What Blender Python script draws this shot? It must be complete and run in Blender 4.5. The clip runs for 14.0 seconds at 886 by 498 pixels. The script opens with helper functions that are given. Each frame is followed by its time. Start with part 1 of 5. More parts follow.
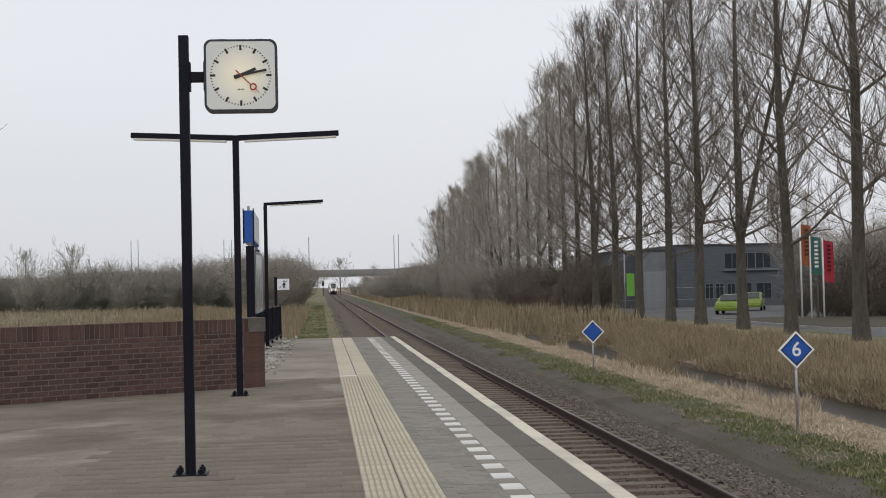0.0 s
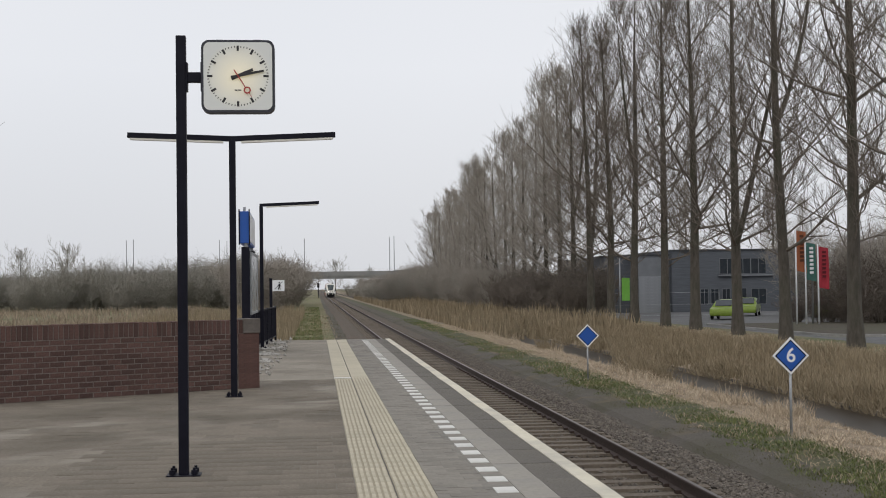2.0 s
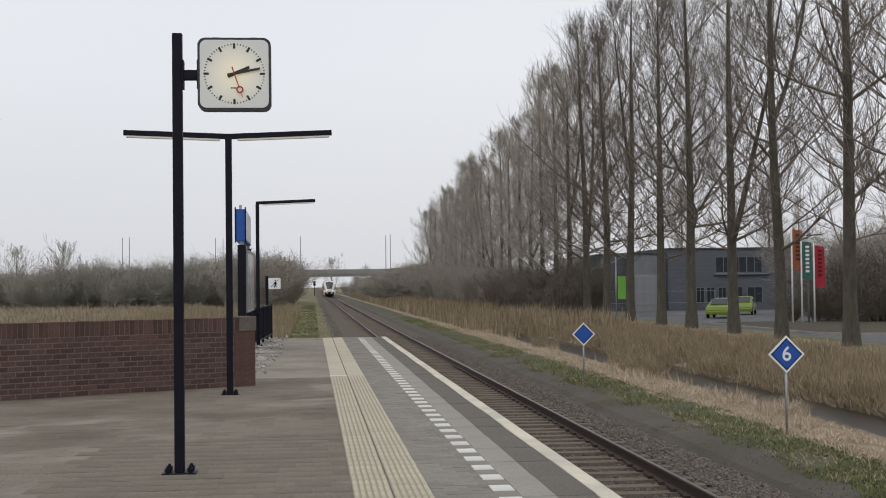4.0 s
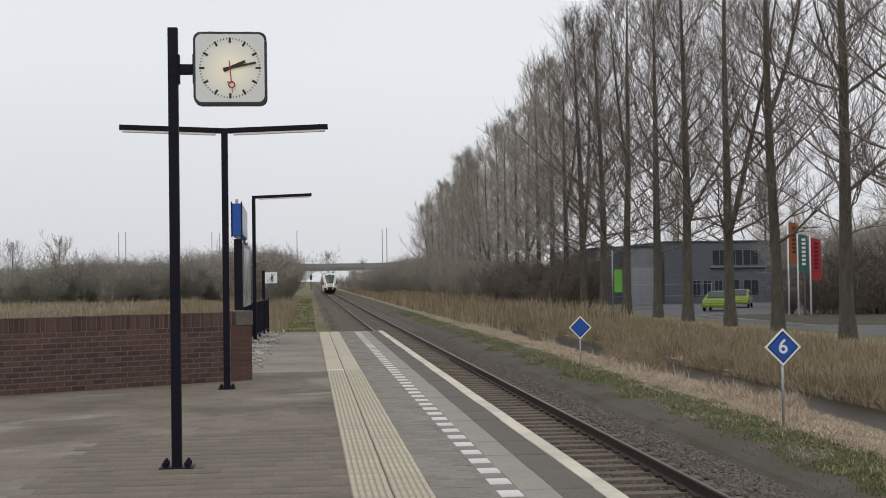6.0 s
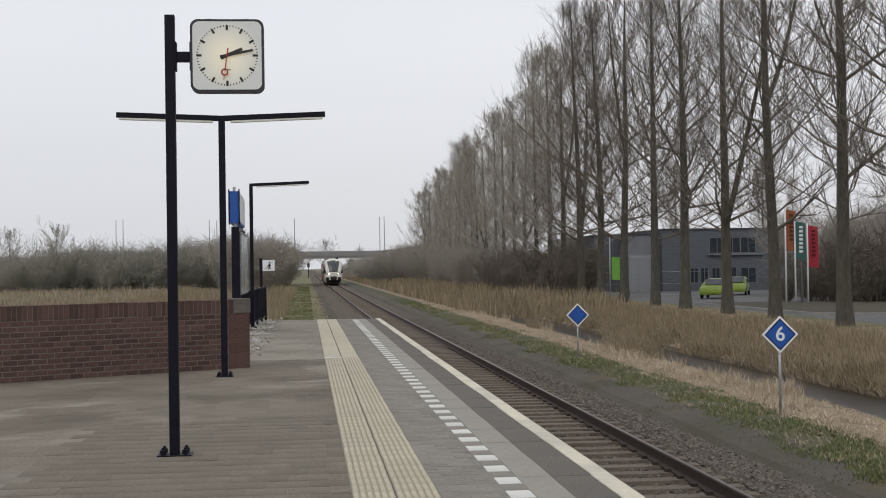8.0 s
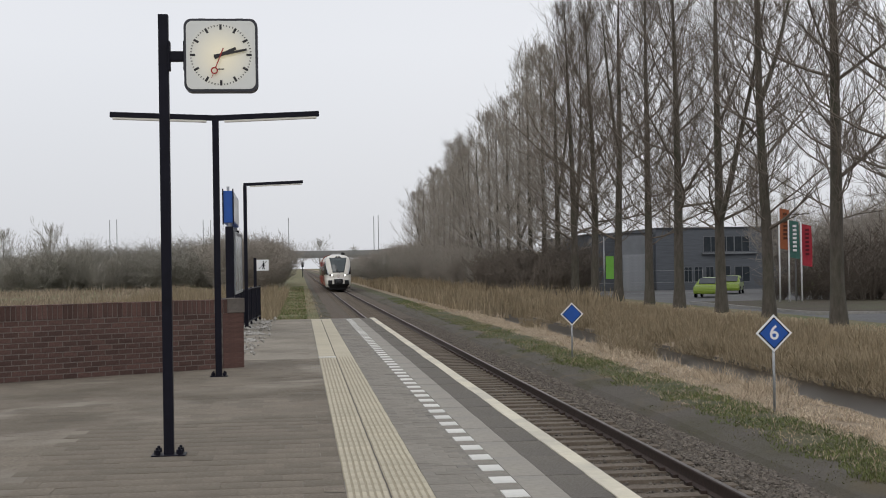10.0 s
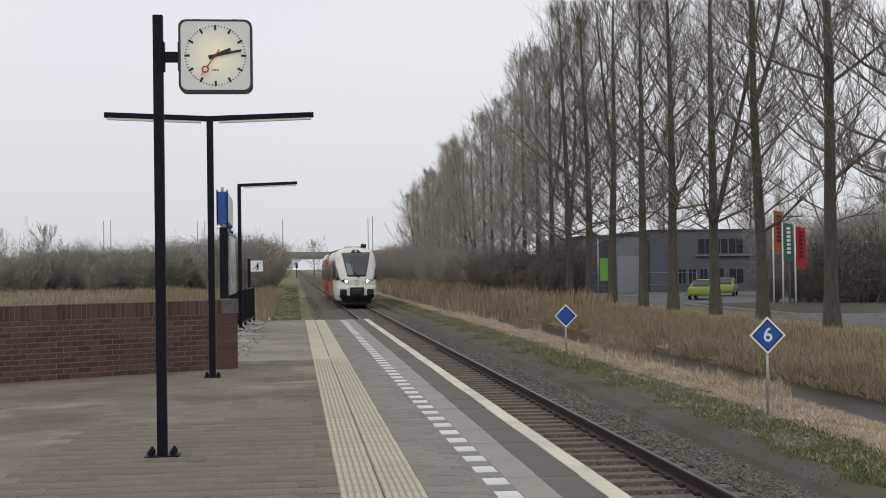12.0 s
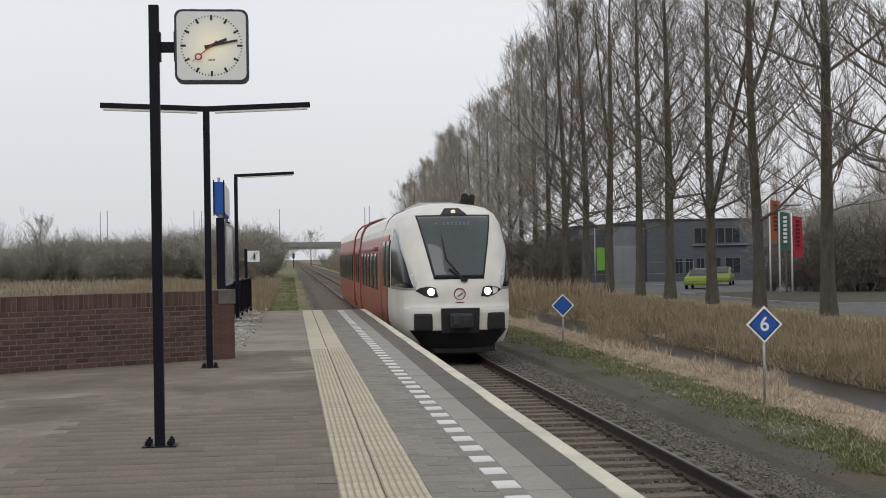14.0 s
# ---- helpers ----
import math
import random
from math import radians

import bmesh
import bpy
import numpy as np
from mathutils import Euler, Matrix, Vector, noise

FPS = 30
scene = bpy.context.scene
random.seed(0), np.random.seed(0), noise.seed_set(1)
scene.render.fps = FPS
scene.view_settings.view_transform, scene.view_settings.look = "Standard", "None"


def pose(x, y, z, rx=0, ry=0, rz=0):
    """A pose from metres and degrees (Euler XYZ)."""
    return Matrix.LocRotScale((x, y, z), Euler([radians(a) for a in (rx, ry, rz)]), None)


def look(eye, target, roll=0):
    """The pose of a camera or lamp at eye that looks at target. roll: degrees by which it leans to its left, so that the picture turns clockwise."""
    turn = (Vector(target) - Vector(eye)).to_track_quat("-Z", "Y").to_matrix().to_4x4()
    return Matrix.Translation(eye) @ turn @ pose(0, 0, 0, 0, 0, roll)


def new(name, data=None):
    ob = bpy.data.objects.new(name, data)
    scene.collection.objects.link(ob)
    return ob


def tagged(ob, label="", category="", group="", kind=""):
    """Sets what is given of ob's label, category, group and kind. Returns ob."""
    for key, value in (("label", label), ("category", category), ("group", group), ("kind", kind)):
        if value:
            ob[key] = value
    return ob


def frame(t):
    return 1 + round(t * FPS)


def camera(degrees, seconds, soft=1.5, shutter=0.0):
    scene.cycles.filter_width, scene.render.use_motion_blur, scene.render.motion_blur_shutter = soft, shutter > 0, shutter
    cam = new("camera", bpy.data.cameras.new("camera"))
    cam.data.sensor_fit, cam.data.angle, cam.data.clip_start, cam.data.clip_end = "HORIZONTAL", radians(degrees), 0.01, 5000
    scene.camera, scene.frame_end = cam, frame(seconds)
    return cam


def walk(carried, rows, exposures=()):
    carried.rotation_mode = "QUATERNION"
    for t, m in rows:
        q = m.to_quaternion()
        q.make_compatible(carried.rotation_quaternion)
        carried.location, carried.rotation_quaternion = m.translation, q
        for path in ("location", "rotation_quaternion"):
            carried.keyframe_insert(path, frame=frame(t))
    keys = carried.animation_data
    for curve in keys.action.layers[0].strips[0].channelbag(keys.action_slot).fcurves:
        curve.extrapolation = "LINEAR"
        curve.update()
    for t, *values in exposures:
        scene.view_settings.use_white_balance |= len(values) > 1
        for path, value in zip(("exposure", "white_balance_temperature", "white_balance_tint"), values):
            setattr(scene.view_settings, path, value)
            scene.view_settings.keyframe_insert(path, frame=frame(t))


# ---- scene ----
EYE = (0.0, 0.0, 1.58)


def aim(yaw, pitch, roll):
    """Camera pose on its tripod: degrees to the right of the track, up, and lean."""
    y, p = radians(yaw), radians(pitch)
    way = Vector((math.sin(y) * math.cos(p), math.cos(y) * math.cos(p), math.sin(p)))
    return look(EYE, Vector(EYE) + way * 10, roll)


cam = camera(36.31, 14.0, 1.0)
ROWS = [
    (0, aim(5.191, 1.501, -1.270)),
    (0.5, aim(5.237, 1.560, -1.025)),
    (1, aim(5.260, 1.608, -0.855)),
    (1.5, aim(5.321, 1.623, -0.719)),
    (2, aim(5.379, 1.614, -0.741)),
    (2.5, aim(5.468, 1.622, -0.697)),
    (3, aim(5.493, 1.606, -0.686)),
    (5.5, aim(5.686, 1.348, -0.681)),
    (6, aim(5.685, 1.268, -0.826)),
    (6.5, aim(5.703, 1.192, -0.900)),
    (7, aim(5.682, 1.066, -0.831)),
    (7.5, aim(5.699, 0.908, -0.860)),
    (8, aim(5.783, 0.742, -0.850)),
    (10.5, aim(6.101, 0.712, -0.893)),
    (11, aim(6.186, 0.758, -0.810)),
    (11.5, aim(6.215, 0.783, -0.794)),
    (12, aim(6.277, 0.766, -0.792)),
    (12.5, aim(6.317, 0.721, -0.798)),
    (13, aim(6.346, 0.661, -0.737)),
    (13.5, aim(6.366, 0.562, -0.830)),
    (14, aim(6.404, 0.335, -0.916)),
]
walk(cam, ROWS)

# ---- world and light: an overcast March afternoon ----
SUN_UP, SUN_TURN = 42.0, 205.0
world = bpy.data.worlds.new("overcast_sky")
scene.world = world
world.use_nodes = True
wn, wl = world.node_tree.nodes, world.node_tree.links
sky = wn.new("ShaderNodeTexSky")
sky.sky_type = "NISHITA"
sky.sun_disc = False
sky.sun_elevation, sky.sun_rotation = radians(SUN_UP), radians(SUN_TURN)
sky.dust_density, sky.air_density = 4.0, 1.0
dim = wn.new("ShaderNodeMixRGB")
dim.blend_type, dim.inputs[0].default_value = "MULTIPLY", 1.0
dim.inputs[2].default_value = (0.09, 0.09, 0.09, 1)
cloud_noise = wn.new("ShaderNodeTexNoise")
cloud_noise.inputs["Scale"].default_value, cloud_noise.inputs["Detail"].default_value = 1.3, 2.0
cloud = wn.new("ShaderNodeValToRGB")
cloud.color_ramp.elements[0].position, cloud.color_ramp.elements[1].position = 0.3, 0.7
cloud.color_ramp.elements[0].color = (0.735, 0.755, 0.80, 1)
cloud.color_ramp.elements[1].color = (0.80, 0.81, 0.845, 1)
veil = wn.new("ShaderNodeMixRGB")
veil.inputs[0].default_value = 0.93
wl.new(sky.outputs[0], dim.inputs[1])
wl.new(cloud_noise.outputs["Fac"], cloud.inputs["Fac"])
wl.new(dim.outputs[0], veil.inputs[1])
wl.new(cloud.outputs[0], veil.inputs[2])
# an overcast sky is dimmer towards the horizon
place = wn.new("ShaderNodeTexCoord")
split = wn.new("ShaderNodeSeparateXYZ")
rise = wn.new("ShaderNodeMapRange")
rise.inputs["From Min"].default_value, rise.inputs["From Max"].default_value = 0.0, 0.16
rise.inputs["To Min"].default_value, rise.inputs["To Max"].default_value = 0.86, 1.01
shade = wn.new("ShaderNodeMixRGB")
shade.blend_type, shade.inputs[0].default_value = "MULTIPLY", 1.0
wl.new(place.outputs["Generated"], split.inputs[0])
wl.new(split.outputs["Z"], rise.inputs["Value"])
wl.new(veil.outputs[0], shade.inputs[1])
wl.new(rise.outputs[0], shade.inputs[2])
wl.new(shade.outputs[0], wn["Background"].inputs["Color"])
wn["Background"].inputs["Strength"].default_value = 1.07

sun = new("sun", bpy.data.lights.new("sun", "SUN"))
sun.data.energy, sun.data.angle, sun.data.color = 0.6, radians(40), (1.0, 0.97, 0.93)
sun.matrix_world = Matrix.Rotation(radians(-SUN_TURN), 4, "Z") @ Matrix.Rotation(radians(SUN_UP - 90), 4, "X")


# ---- materials ----
def mat(name, c1, c2=None, scale=6.0, rough=0.8, bump=0.0, bscale=60.0, metal=0.0, c3=None, scale2=0.6, fac3=0.5, spec=0.4,
        vary=0.0, island=False, stretch=(1, 1, 1), c4=None, scale3=0.3):
    """Two-scale procedural surface: c1/c2 by fine noise, c3 stains by coarse noise, fine bump, variation per object or island."""
    m = bpy.data.materials.new(name)
    m.use_nodes = True
    n, l = m.node_tree.nodes, m.node_tree.links
    b = n["Principled BSDF"]
    b.inputs["Roughness"].default_value = rough
    b.inputs["Metallic"].default_value = metal
    b.inputs["Specular IOR Level"].default_value = spec
    tc = n.new("ShaderNodeTexCoord")
    mp = n.new("ShaderNodeMapping")
    mp.inputs["Scale"].default_value = stretch
    l.new(tc.outputs["Object"], mp.inputs["Vector"])
    nz = n.new("ShaderNodeTexNoise")
    nz.inputs["Scale"].default_value, nz.inputs["Detail"].default_value, nz.inputs["Roughness"].default_value = scale, 6.0, 0.65
    l.new(mp.outputs[0], nz.inputs["Vector"])
    ramp = n.new("ShaderNodeValToRGB")
    ramp.color_ramp.elements[0].position, ramp.color_ramp.elements[1].position = 0.32, 0.68
    ramp.color_ramp.elements[0].color = (*c1, 1)
    ramp.color_ramp.elements[1].color = (*(c2 or c1), 1)
    l.new(nz.outputs["Fac"], ramp.inputs["Fac"])
    col = ramp.outputs[0]
    if c3:
        n2 = n.new("ShaderNodeTexNoise")
        n2.inputs["Scale"].default_value, n2.inputs["Detail"].default_value = scale2, 5.0
        l.new(tc.outputs["Object"], n2.inputs["Vector"])
        r2 = n.new("ShaderNodeValToRGB")
        r2.color_ramp.elements[0].position, r2.color_ramp.elements[1].position = 0.42, 0.66
        r2.color_ramp.elements[0].color = (0, 0, 0, 1)
        r2.color_ramp.elements[1].color = (fac3, fac3, fac3, 1)
        l.new(n2.outputs["Fac"], r2.inputs["Fac"])
        mx = n.new("ShaderNodeMixRGB")
        l.new(r2.outputs[0], mx.inputs[0])
        l.new(col, mx.inputs[1])
        mx.inputs[2].default_value = (*c3, 1)
        col = mx.outputs[0]
    if c4:
        n4 = n.new("ShaderNodeTexNoise")
        n4.inputs["Scale"].default_value, n4.inputs["Detail"].default_value, n4.inputs["Distortion"].default_value = scale3, 7.0, 1.2
        l.new(tc.outputs["Object"], n4.inputs["Vector"])
        r4 = n.new("ShaderNodeValToRGB")
        r4.color_ramp.elements[0].position, r4.color_ramp.elements[1].position = 0.56, 0.66
        r4.color_ramp.elements[0].color, r4.color_ramp.elements[1].color = (0, 0, 0, 1), (0.55, 0.55, 0.55, 1)
        l.new(n4.outputs["Fac"], r4.inputs["Fac"])
        m4 = n.new("ShaderNodeMixRGB")
        l.new(r4.outputs[0], m4.inputs[0])
        l.new(col, m4.inputs[1])
        m4.inputs[2].default_value = (*c4, 1)
        col = m4.outputs[0]
    if vary:
        if island:
            rnd = n.new("ShaderNodeNewGeometry").outputs["Random Per Island"]
        else:
            rnd = n.new("ShaderNodeObjectInfo").outputs["Random"]
        mr = n.new("ShaderNodeMapRange")
        mr.inputs["To Min"].default_value, mr.inputs["To Max"].default_value = 1 - vary, 1 + vary
        l.new(rnd, mr.inputs["Value"])
        hs = n.new("ShaderNodeHueSaturation")
        l.new(mr.outputs[0], hs.inputs["Value"])
        l.new(col, hs.inputs["Color"])
        col = hs.outputs[0]
    l.new(col, b.inputs["Base Color"])
    if bump:
        n3 = n.new("ShaderNodeTexNoise")
        n3.inputs["Scale"].default_value, n3.inputs["Detail"].default_value = bscale, 4.0
        l.new(mp.outputs[0], n3.inputs["Vector"])
        bp = n.new("ShaderNodeBump")
        bp.inputs["Strength"].default_value, bp.inputs["Distance"].default_value = bump, 0.02
        l.new(n3.outputs["Fac"], bp.inputs["Height"])
        l.new(bp.outputs[0], b.inputs["Normal"])
    return m


M = {}
M["ground"] = mat("meadow_ground", (0.13, 0.115, 0.06), (0.22, 0.18, 0.10), 1.5, 0.95, 0.6, 12, c3=(0.08, 0.11, 0.035), scale2=0.12, fac3=0.8)
M["cess"] = mat("grey_cess_gravel", (0.065, 0.056, 0.046), (0.125, 0.11, 0.092), 26, 0.95, 1.0, 45, c3=(0.06, 0.056, 0.03), scale2=0.7, fac3=0.7, c4=(0.13, 0.10, 0.062), scale3=0.5)
M["verge"] = mat("verge_turf", (0.045, 0.055, 0.022), (0.085, 0.085, 0.042), 5, 0.95, 0.8, 30, c3=(0.11, 0.09, 0.055), scale2=0.7, fac3=0.7)
M["straw_soil"] = mat("straw_litter", (0.16, 0.12, 0.078), (0.34, 0.27, 0.19), 6, 0.95, 0.8, 30, c3=(0.12, 0.09, 0.055), scale2=0.7)
M["mud"] = mat("ditch_mud", (0.024, 0.018, 0.012), (0.06, 0.046, 0.031), 4, 0.8, 0.6, 20)
M["paver"] = mat("weathered_concrete_paver", (0.150, 0.126, 0.097), (0.268, 0.232, 0.184), 34, 0.92, 0.9, 70, c3=(0.118, 0.098, 0.073), scale2=0.55, fac3=0.8, vary=0.10, c4=(0.33, 0.30, 0.25), scale3=0.38)
M["paver_stuff"] = mat("weathered_concrete_paver_stuff", (0.150, 0.126, 0.097), (0.268, 0.232, 0.184), 34, 0.92, 0.9, 70, c3=(0.118, 0.098, 0.073), scale2=0.55, fac3=0.8, vary=0.10, c4=(0.33, 0.30, 0.25), scale3=0.38, island=True)
M["pale_paver"] = mat("dusty_concrete_paver", (0.225, 0.198, 0.16), (0.33, 0.295, 0.243), 30, 0.92, 0.6, 70, c3=(0.18, 0.157, 0.125), scale2=0.6, fac3=0.7, vary=0.07, island=True)
M["joint"] = mat("sand_joint", (0.10, 0.085, 0.075), (0.14, 0.13, 0.115), 30, 0.98, 0.3, 80)
M["tactile"] = mat("ribbed_cream_tile", (0.45, 0.40, 0.30), (0.56, 0.51, 0.39), 14, 0.85, 0.25, 90, c3=(0.34, 0.305, 0.235), scale2=0.9, fac3=0.6, vary=0.06)
M["grey_tile"] = mat("mid_grey_paver", (0.2, 0.181, 0.153), (0.275, 0.252, 0.215), 18, 0.9, 0.4, 90, c3=(0.155, 0.148, 0.138), scale2=0.8, vary=0.11, island=True)
M["grey_piece"] = mat("mid_grey_paver_piece", (0.2, 0.181, 0.153), (0.275, 0.252, 0.215), 18, 0.9, 0.4, 90, c3=(0.155, 0.148, 0.138), scale2=0.8, vary=0.11)
M["light_slab"] = mat("light_grey_edge_slab", (0.275, 0.253, 0.216), (0.345, 0.32, 0.276), 16, 0.9, 0.3, 90, c3=(0.23, 0.225, 0.215), scale2=0.7)
M["edge_slab"] = mat("dark_edge_slab", (0.095, 0.084, 0.068), (0.205, 0.186, 0.158), 48, 0.92, 0.5, 90, c3=(0.09, 0.085, 0.08), scale2=0.7)
M["white_block"] = mat("white_marking_tile", (0.62, 0.61, 0.57), (0.72, 0.71, 0.67), 14, 0.8, 0.2, 90, c3=(0.48, 0.47, 0.44), scale2=1.5, vary=0.06)
M["line"] = mat("worn_cream_line_paint", (0.60, 0.55, 0.43), (0.70, 0.655, 0.53), 10, 0.8, 0.2, 90, c3=(0.40, 0.38, 0.33), scale2=1.2, fac3=0.6)
M["rib_dirt"] = mat("dirty_tile_groove", (0.32, 0.28, 0.212), (0.41, 0.365, 0.28), 9, 0.95)
M["concrete"] = mat("grey_concrete", (0.27, 0.26, 0.245), (0.37, 0.36, 0.34), 8, 0.9, 0.4, 60, c3=(0.19, 0.185, 0.17), scale2=0.6)
M["rubble"] = mat("pale_mortar_rubble", (0.26, 0.245, 0.22), (0.42, 0.40, 0.365), 8, 0.95, 0.6, 40, vary=0.2, island=True)
M["brick"] = mat("red_brown_brick", (0.070, 0.038, 0.032), (0.125, 0.068, 0.056), 25, 0.9, 0.6, 80, c3=(0.055, 0.04, 0.036), scale2=1.2, vary=0.30, c4=(0.15, 0.11, 0.095), scale3=0.9)
M["mortar"] = mat("grey_mortar", (0.135, 0.114, 0.1), (0.20, 0.172, 0.152), 20, 0.95, 0.5, 60)
M["ballast"] = mat("rusty_ballast", (0.068, 0.054, 0.041), (0.13, 0.106, 0.083), 9, 0.95, 0.9, 28, c3=(0.11, 0.075, 0.05), scale2=0.5)
M["stone"] = mat("ballast_stone", (0.08, 0.068, 0.056), (0.16, 0.138, 0.116), 12, 0.9, 0.3, 60, vary=0.35, island=True)
M["sleeper"] = mat("grey_sleeper", (0.095, 0.076, 0.058), (0.20, 0.168, 0.132), 14, 0.92, 0.5, 50, c3=(0.13, 0.10, 0.075), scale2=1.5, vary=0.08)
M["rail"] = mat("rusty_rail_web", (0.035, 0.024, 0.021), (0.07, 0.046, 0.037), 20, 0.75, 0.3, 60, metal=0.2)
M["rail_top"] = mat("worn_rail_head", (0.13, 0.115, 0.105), (0.20, 0.18, 0.165), 20, 0.45, 0.0, metal=0.9)
M["black"] = mat("blue_black_paint", (0.005, 0.005, 0.010), (0.009, 0.009, 0.017), 5, 0.5, 0.05, 30, spec=0.14)
M["blue"] = mat("blue_enamel", (0.012, 0.075, 0.33), (0.016, 0.088, 0.37), 3, 0.35)
M["white"] = mat("white_enamel", (0.72, 0.73, 0.74), (0.78, 0.79, 0.80), 3, 0.4)
M["steel"] = mat("galvanised_steel", (0.30, 0.31, 0.32), (0.42, 0.43, 0.44), 15, 0.5, 0.1, 60, metal=0.6)
M["bark"] = mat("poplar_bark", (0.058, 0.050, 0.041), (0.115, 0.1, 0.083), 7, 0.95, 1.0, 14, c3=(0.062, 0.066, 0.042), scale2=0.4, fac3=0.7, stretch=(1, 1, 0.3))
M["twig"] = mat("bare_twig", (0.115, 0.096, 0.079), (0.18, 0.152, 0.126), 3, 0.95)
# distance haze is put into the next two twig colours by paling them
M["hazy_scrub"] = mat("haze_paled_scrub_twig", (0.23, 0.215, 0.185), (0.32, 0.30, 0.26), 2, 0.95)
M["hazy_twig"] = mat("haze_paled_poplar_twig", (0.25, 0.223, 0.192), (0.34, 0.305, 0.265), 2, 0.95)
M["reed"] = mat("dry_reed", (0.19, 0.15, 0.094), (0.30, 0.242, 0.16), 1.2, 0.9, vary=0.30, island=True)
M["straw"] = mat("pale_dead_grass", (0.28, 0.218, 0.145), (0.46, 0.37, 0.262), 2.0, 0.9, vary=0.30, island=True)
M["pale_straw"] = mat("bleached_dead_grass", (0.33, 0.262, 0.185), (0.55, 0.455, 0.34), 2.0, 0.9, vary=0.35, island=True)
M["grass"] = mat("spring_grass", (0.074, 0.098, 0.03), (0.15, 0.16, 0.058), 1.5, 0.85, vary=0.35, island=True)
M["litter"] = mat("leaf_litter_soil", (0.05, 0.041, 0.03), (0.10, 0.083, 0.06), 4, 0.95, 0.6, 20, c3=(0.085, 0.09, 0.045), scale2=0.25, fac3=0.7)
M["meadow"] = mat("grey_meadow_straw", (0.21, 0.165, 0.117), (0.33, 0.27, 0.2), 0.3, 0.9, vary=0.3, island=True)
M["moss"] = mat("olive_moss_weed", (0.075, 0.075, 0.03), (0.125, 0.115, 0.05), 1.5, 0.9, vary=0.3, island=True)
M["asphalt"] = mat("grey_asphalt", (0.11, 0.11, 0.112), (0.17, 0.17, 0.172), 6, 0.9, 0.3, 60, c3=(0.09, 0.09, 0.09), scale2=0.25)
M["glass"] = mat("dark_glazing", (0.03, 0.037, 0.045), (0.045, 0.052, 0.06), 2, 0.08, spec=0.6)


# ---- mesh helpers ----
def box(bm, x0, x1, y0, y1, z0, z1, bevel=0.0):
    vs = [bm.verts.new(p) for p in ((x0, y0, z0), (x1, y0, z0), (x1, y1, z0), (x0, y1, z0), (x0, y0, z1), (x1, y0, z1), (x1, y1, z1), (x0, y1, z1))]
    fs = [bm.faces.new([vs[i] for i in q]) for q in ((0, 3, 2, 1), (4, 5, 6, 7), (0, 1, 5, 4), (1, 2, 6, 5), (2, 3, 7, 6), (3, 0, 4, 7))]
    if bevel:
        es = list({e for f in fs for e in f.edges})
        bmesh.ops.bevel(bm, geom=es, offset=bevel, segments=2, affect="EDGES", profile=0.6)
    return vs


def tube(bm, p0, p1, r0, r1=None, n=12, caps=True):
    p0, p1 = Vector(p0), Vector(p1)
    r1 = r0 if r1 is None else r1
    q = (p1 - p0).to_track_quat("Z", "Y")
    rings = []
    for p, r in ((p0, r0), (p1, r1)):
        rings.append([bm.verts.new(p + q @ Vector((r * math.cos(2 * math.pi * i / n), r * math.sin(2 * math.pi * i / n), 0))) for i in range(n)])
    for i in range(n):
        f = bm.faces.new((rings[0][i], rings[0][(i + 1) % n], rings[1][(i + 1) % n], rings[1][i]))
        f.smooth = n > 8
    if caps:
        bm.faces.new(rings[0][::-1])
        bm.faces.new(rings[1])


def prism(bm, outline, axis, a, b):
    """Closed 2D outline swept along an axis from a to b; outline pairs are the other two axes in order."""
    def at(p, s):
        return {"x": (s, p[0], p[1]), "y": (p[0], s, p[1]), "z": (p[0], p[1], s)}[axis]
    lo, hi = [bm.verts.new(at(p, a)) for p in outline], [bm.verts.new(at(p, b)) for p in outline]
    n = len(outline)
    for i in range(n):
        bm.faces.new((lo[i], lo[(i + 1) % n], hi[(i + 1) % n], hi[i]))
    bm.faces.new(lo[::-1])
    bm.faces.new(hi)


def mesh_of(name, bm, material):
    bmesh.ops.recalc_face_normals(bm, faces=bm.faces[:])
    me = bpy.data.meshes.new(name)
    bm.to_mesh(me)
    bm.free()
    for m in (material if isinstance(material, (list, tuple)) else [material]):
        me.materials.append(m)
    return me


def part(name, bm, material, parent, label="", m=None):
    ob = new(name, mesh_of(name, bm, material))
    ob.parent = parent
    if m is not None:
        ob.matrix_basis = m
    return tagged(ob, label)


def shared(name, me, parent, m):
    ob = new(name, me)
    ob.parent = parent
    ob.matrix_basis = m
    return ob


def thing(name, m, label, category, group=""):
    ob = new(name)
    ob.empty_display_size = 0.3
    ob.matrix_basis = m
    return tagged(ob, label, category, group)


def arrays(name, verts, faces, material, smooth=False):
    """A mesh from computed arrays."""
    me = bpy.data.meshes.new(name)
    me.from_pydata(verts, [], faces)
    me.materials.append(material)
    if smooth:
        me.polygons.foreach_set("use_smooth", [True] * len(me.polygons))
    me.update()
    return me


def setting(name, bm, material, label, category):
    return tagged(new(name, mesh_of(name, bm, material)), label, category, kind="structure")


# ---- the ground: one sheet to the horizon ----
EDGE = 2.27            # platform edge
END = 42.0             # platform end
TRACK = 3.92          # track centre
RAIL = -0.92           # rail head


def lerp_table(x, table):
    for (x0, z0), (x1, z1) in zip(table, table[1:]):
        if x <= x1:
            return z0 + (z1 - z0) * max(0.0, (x - x0) / (x1 - x0))
    return table[-1][1]


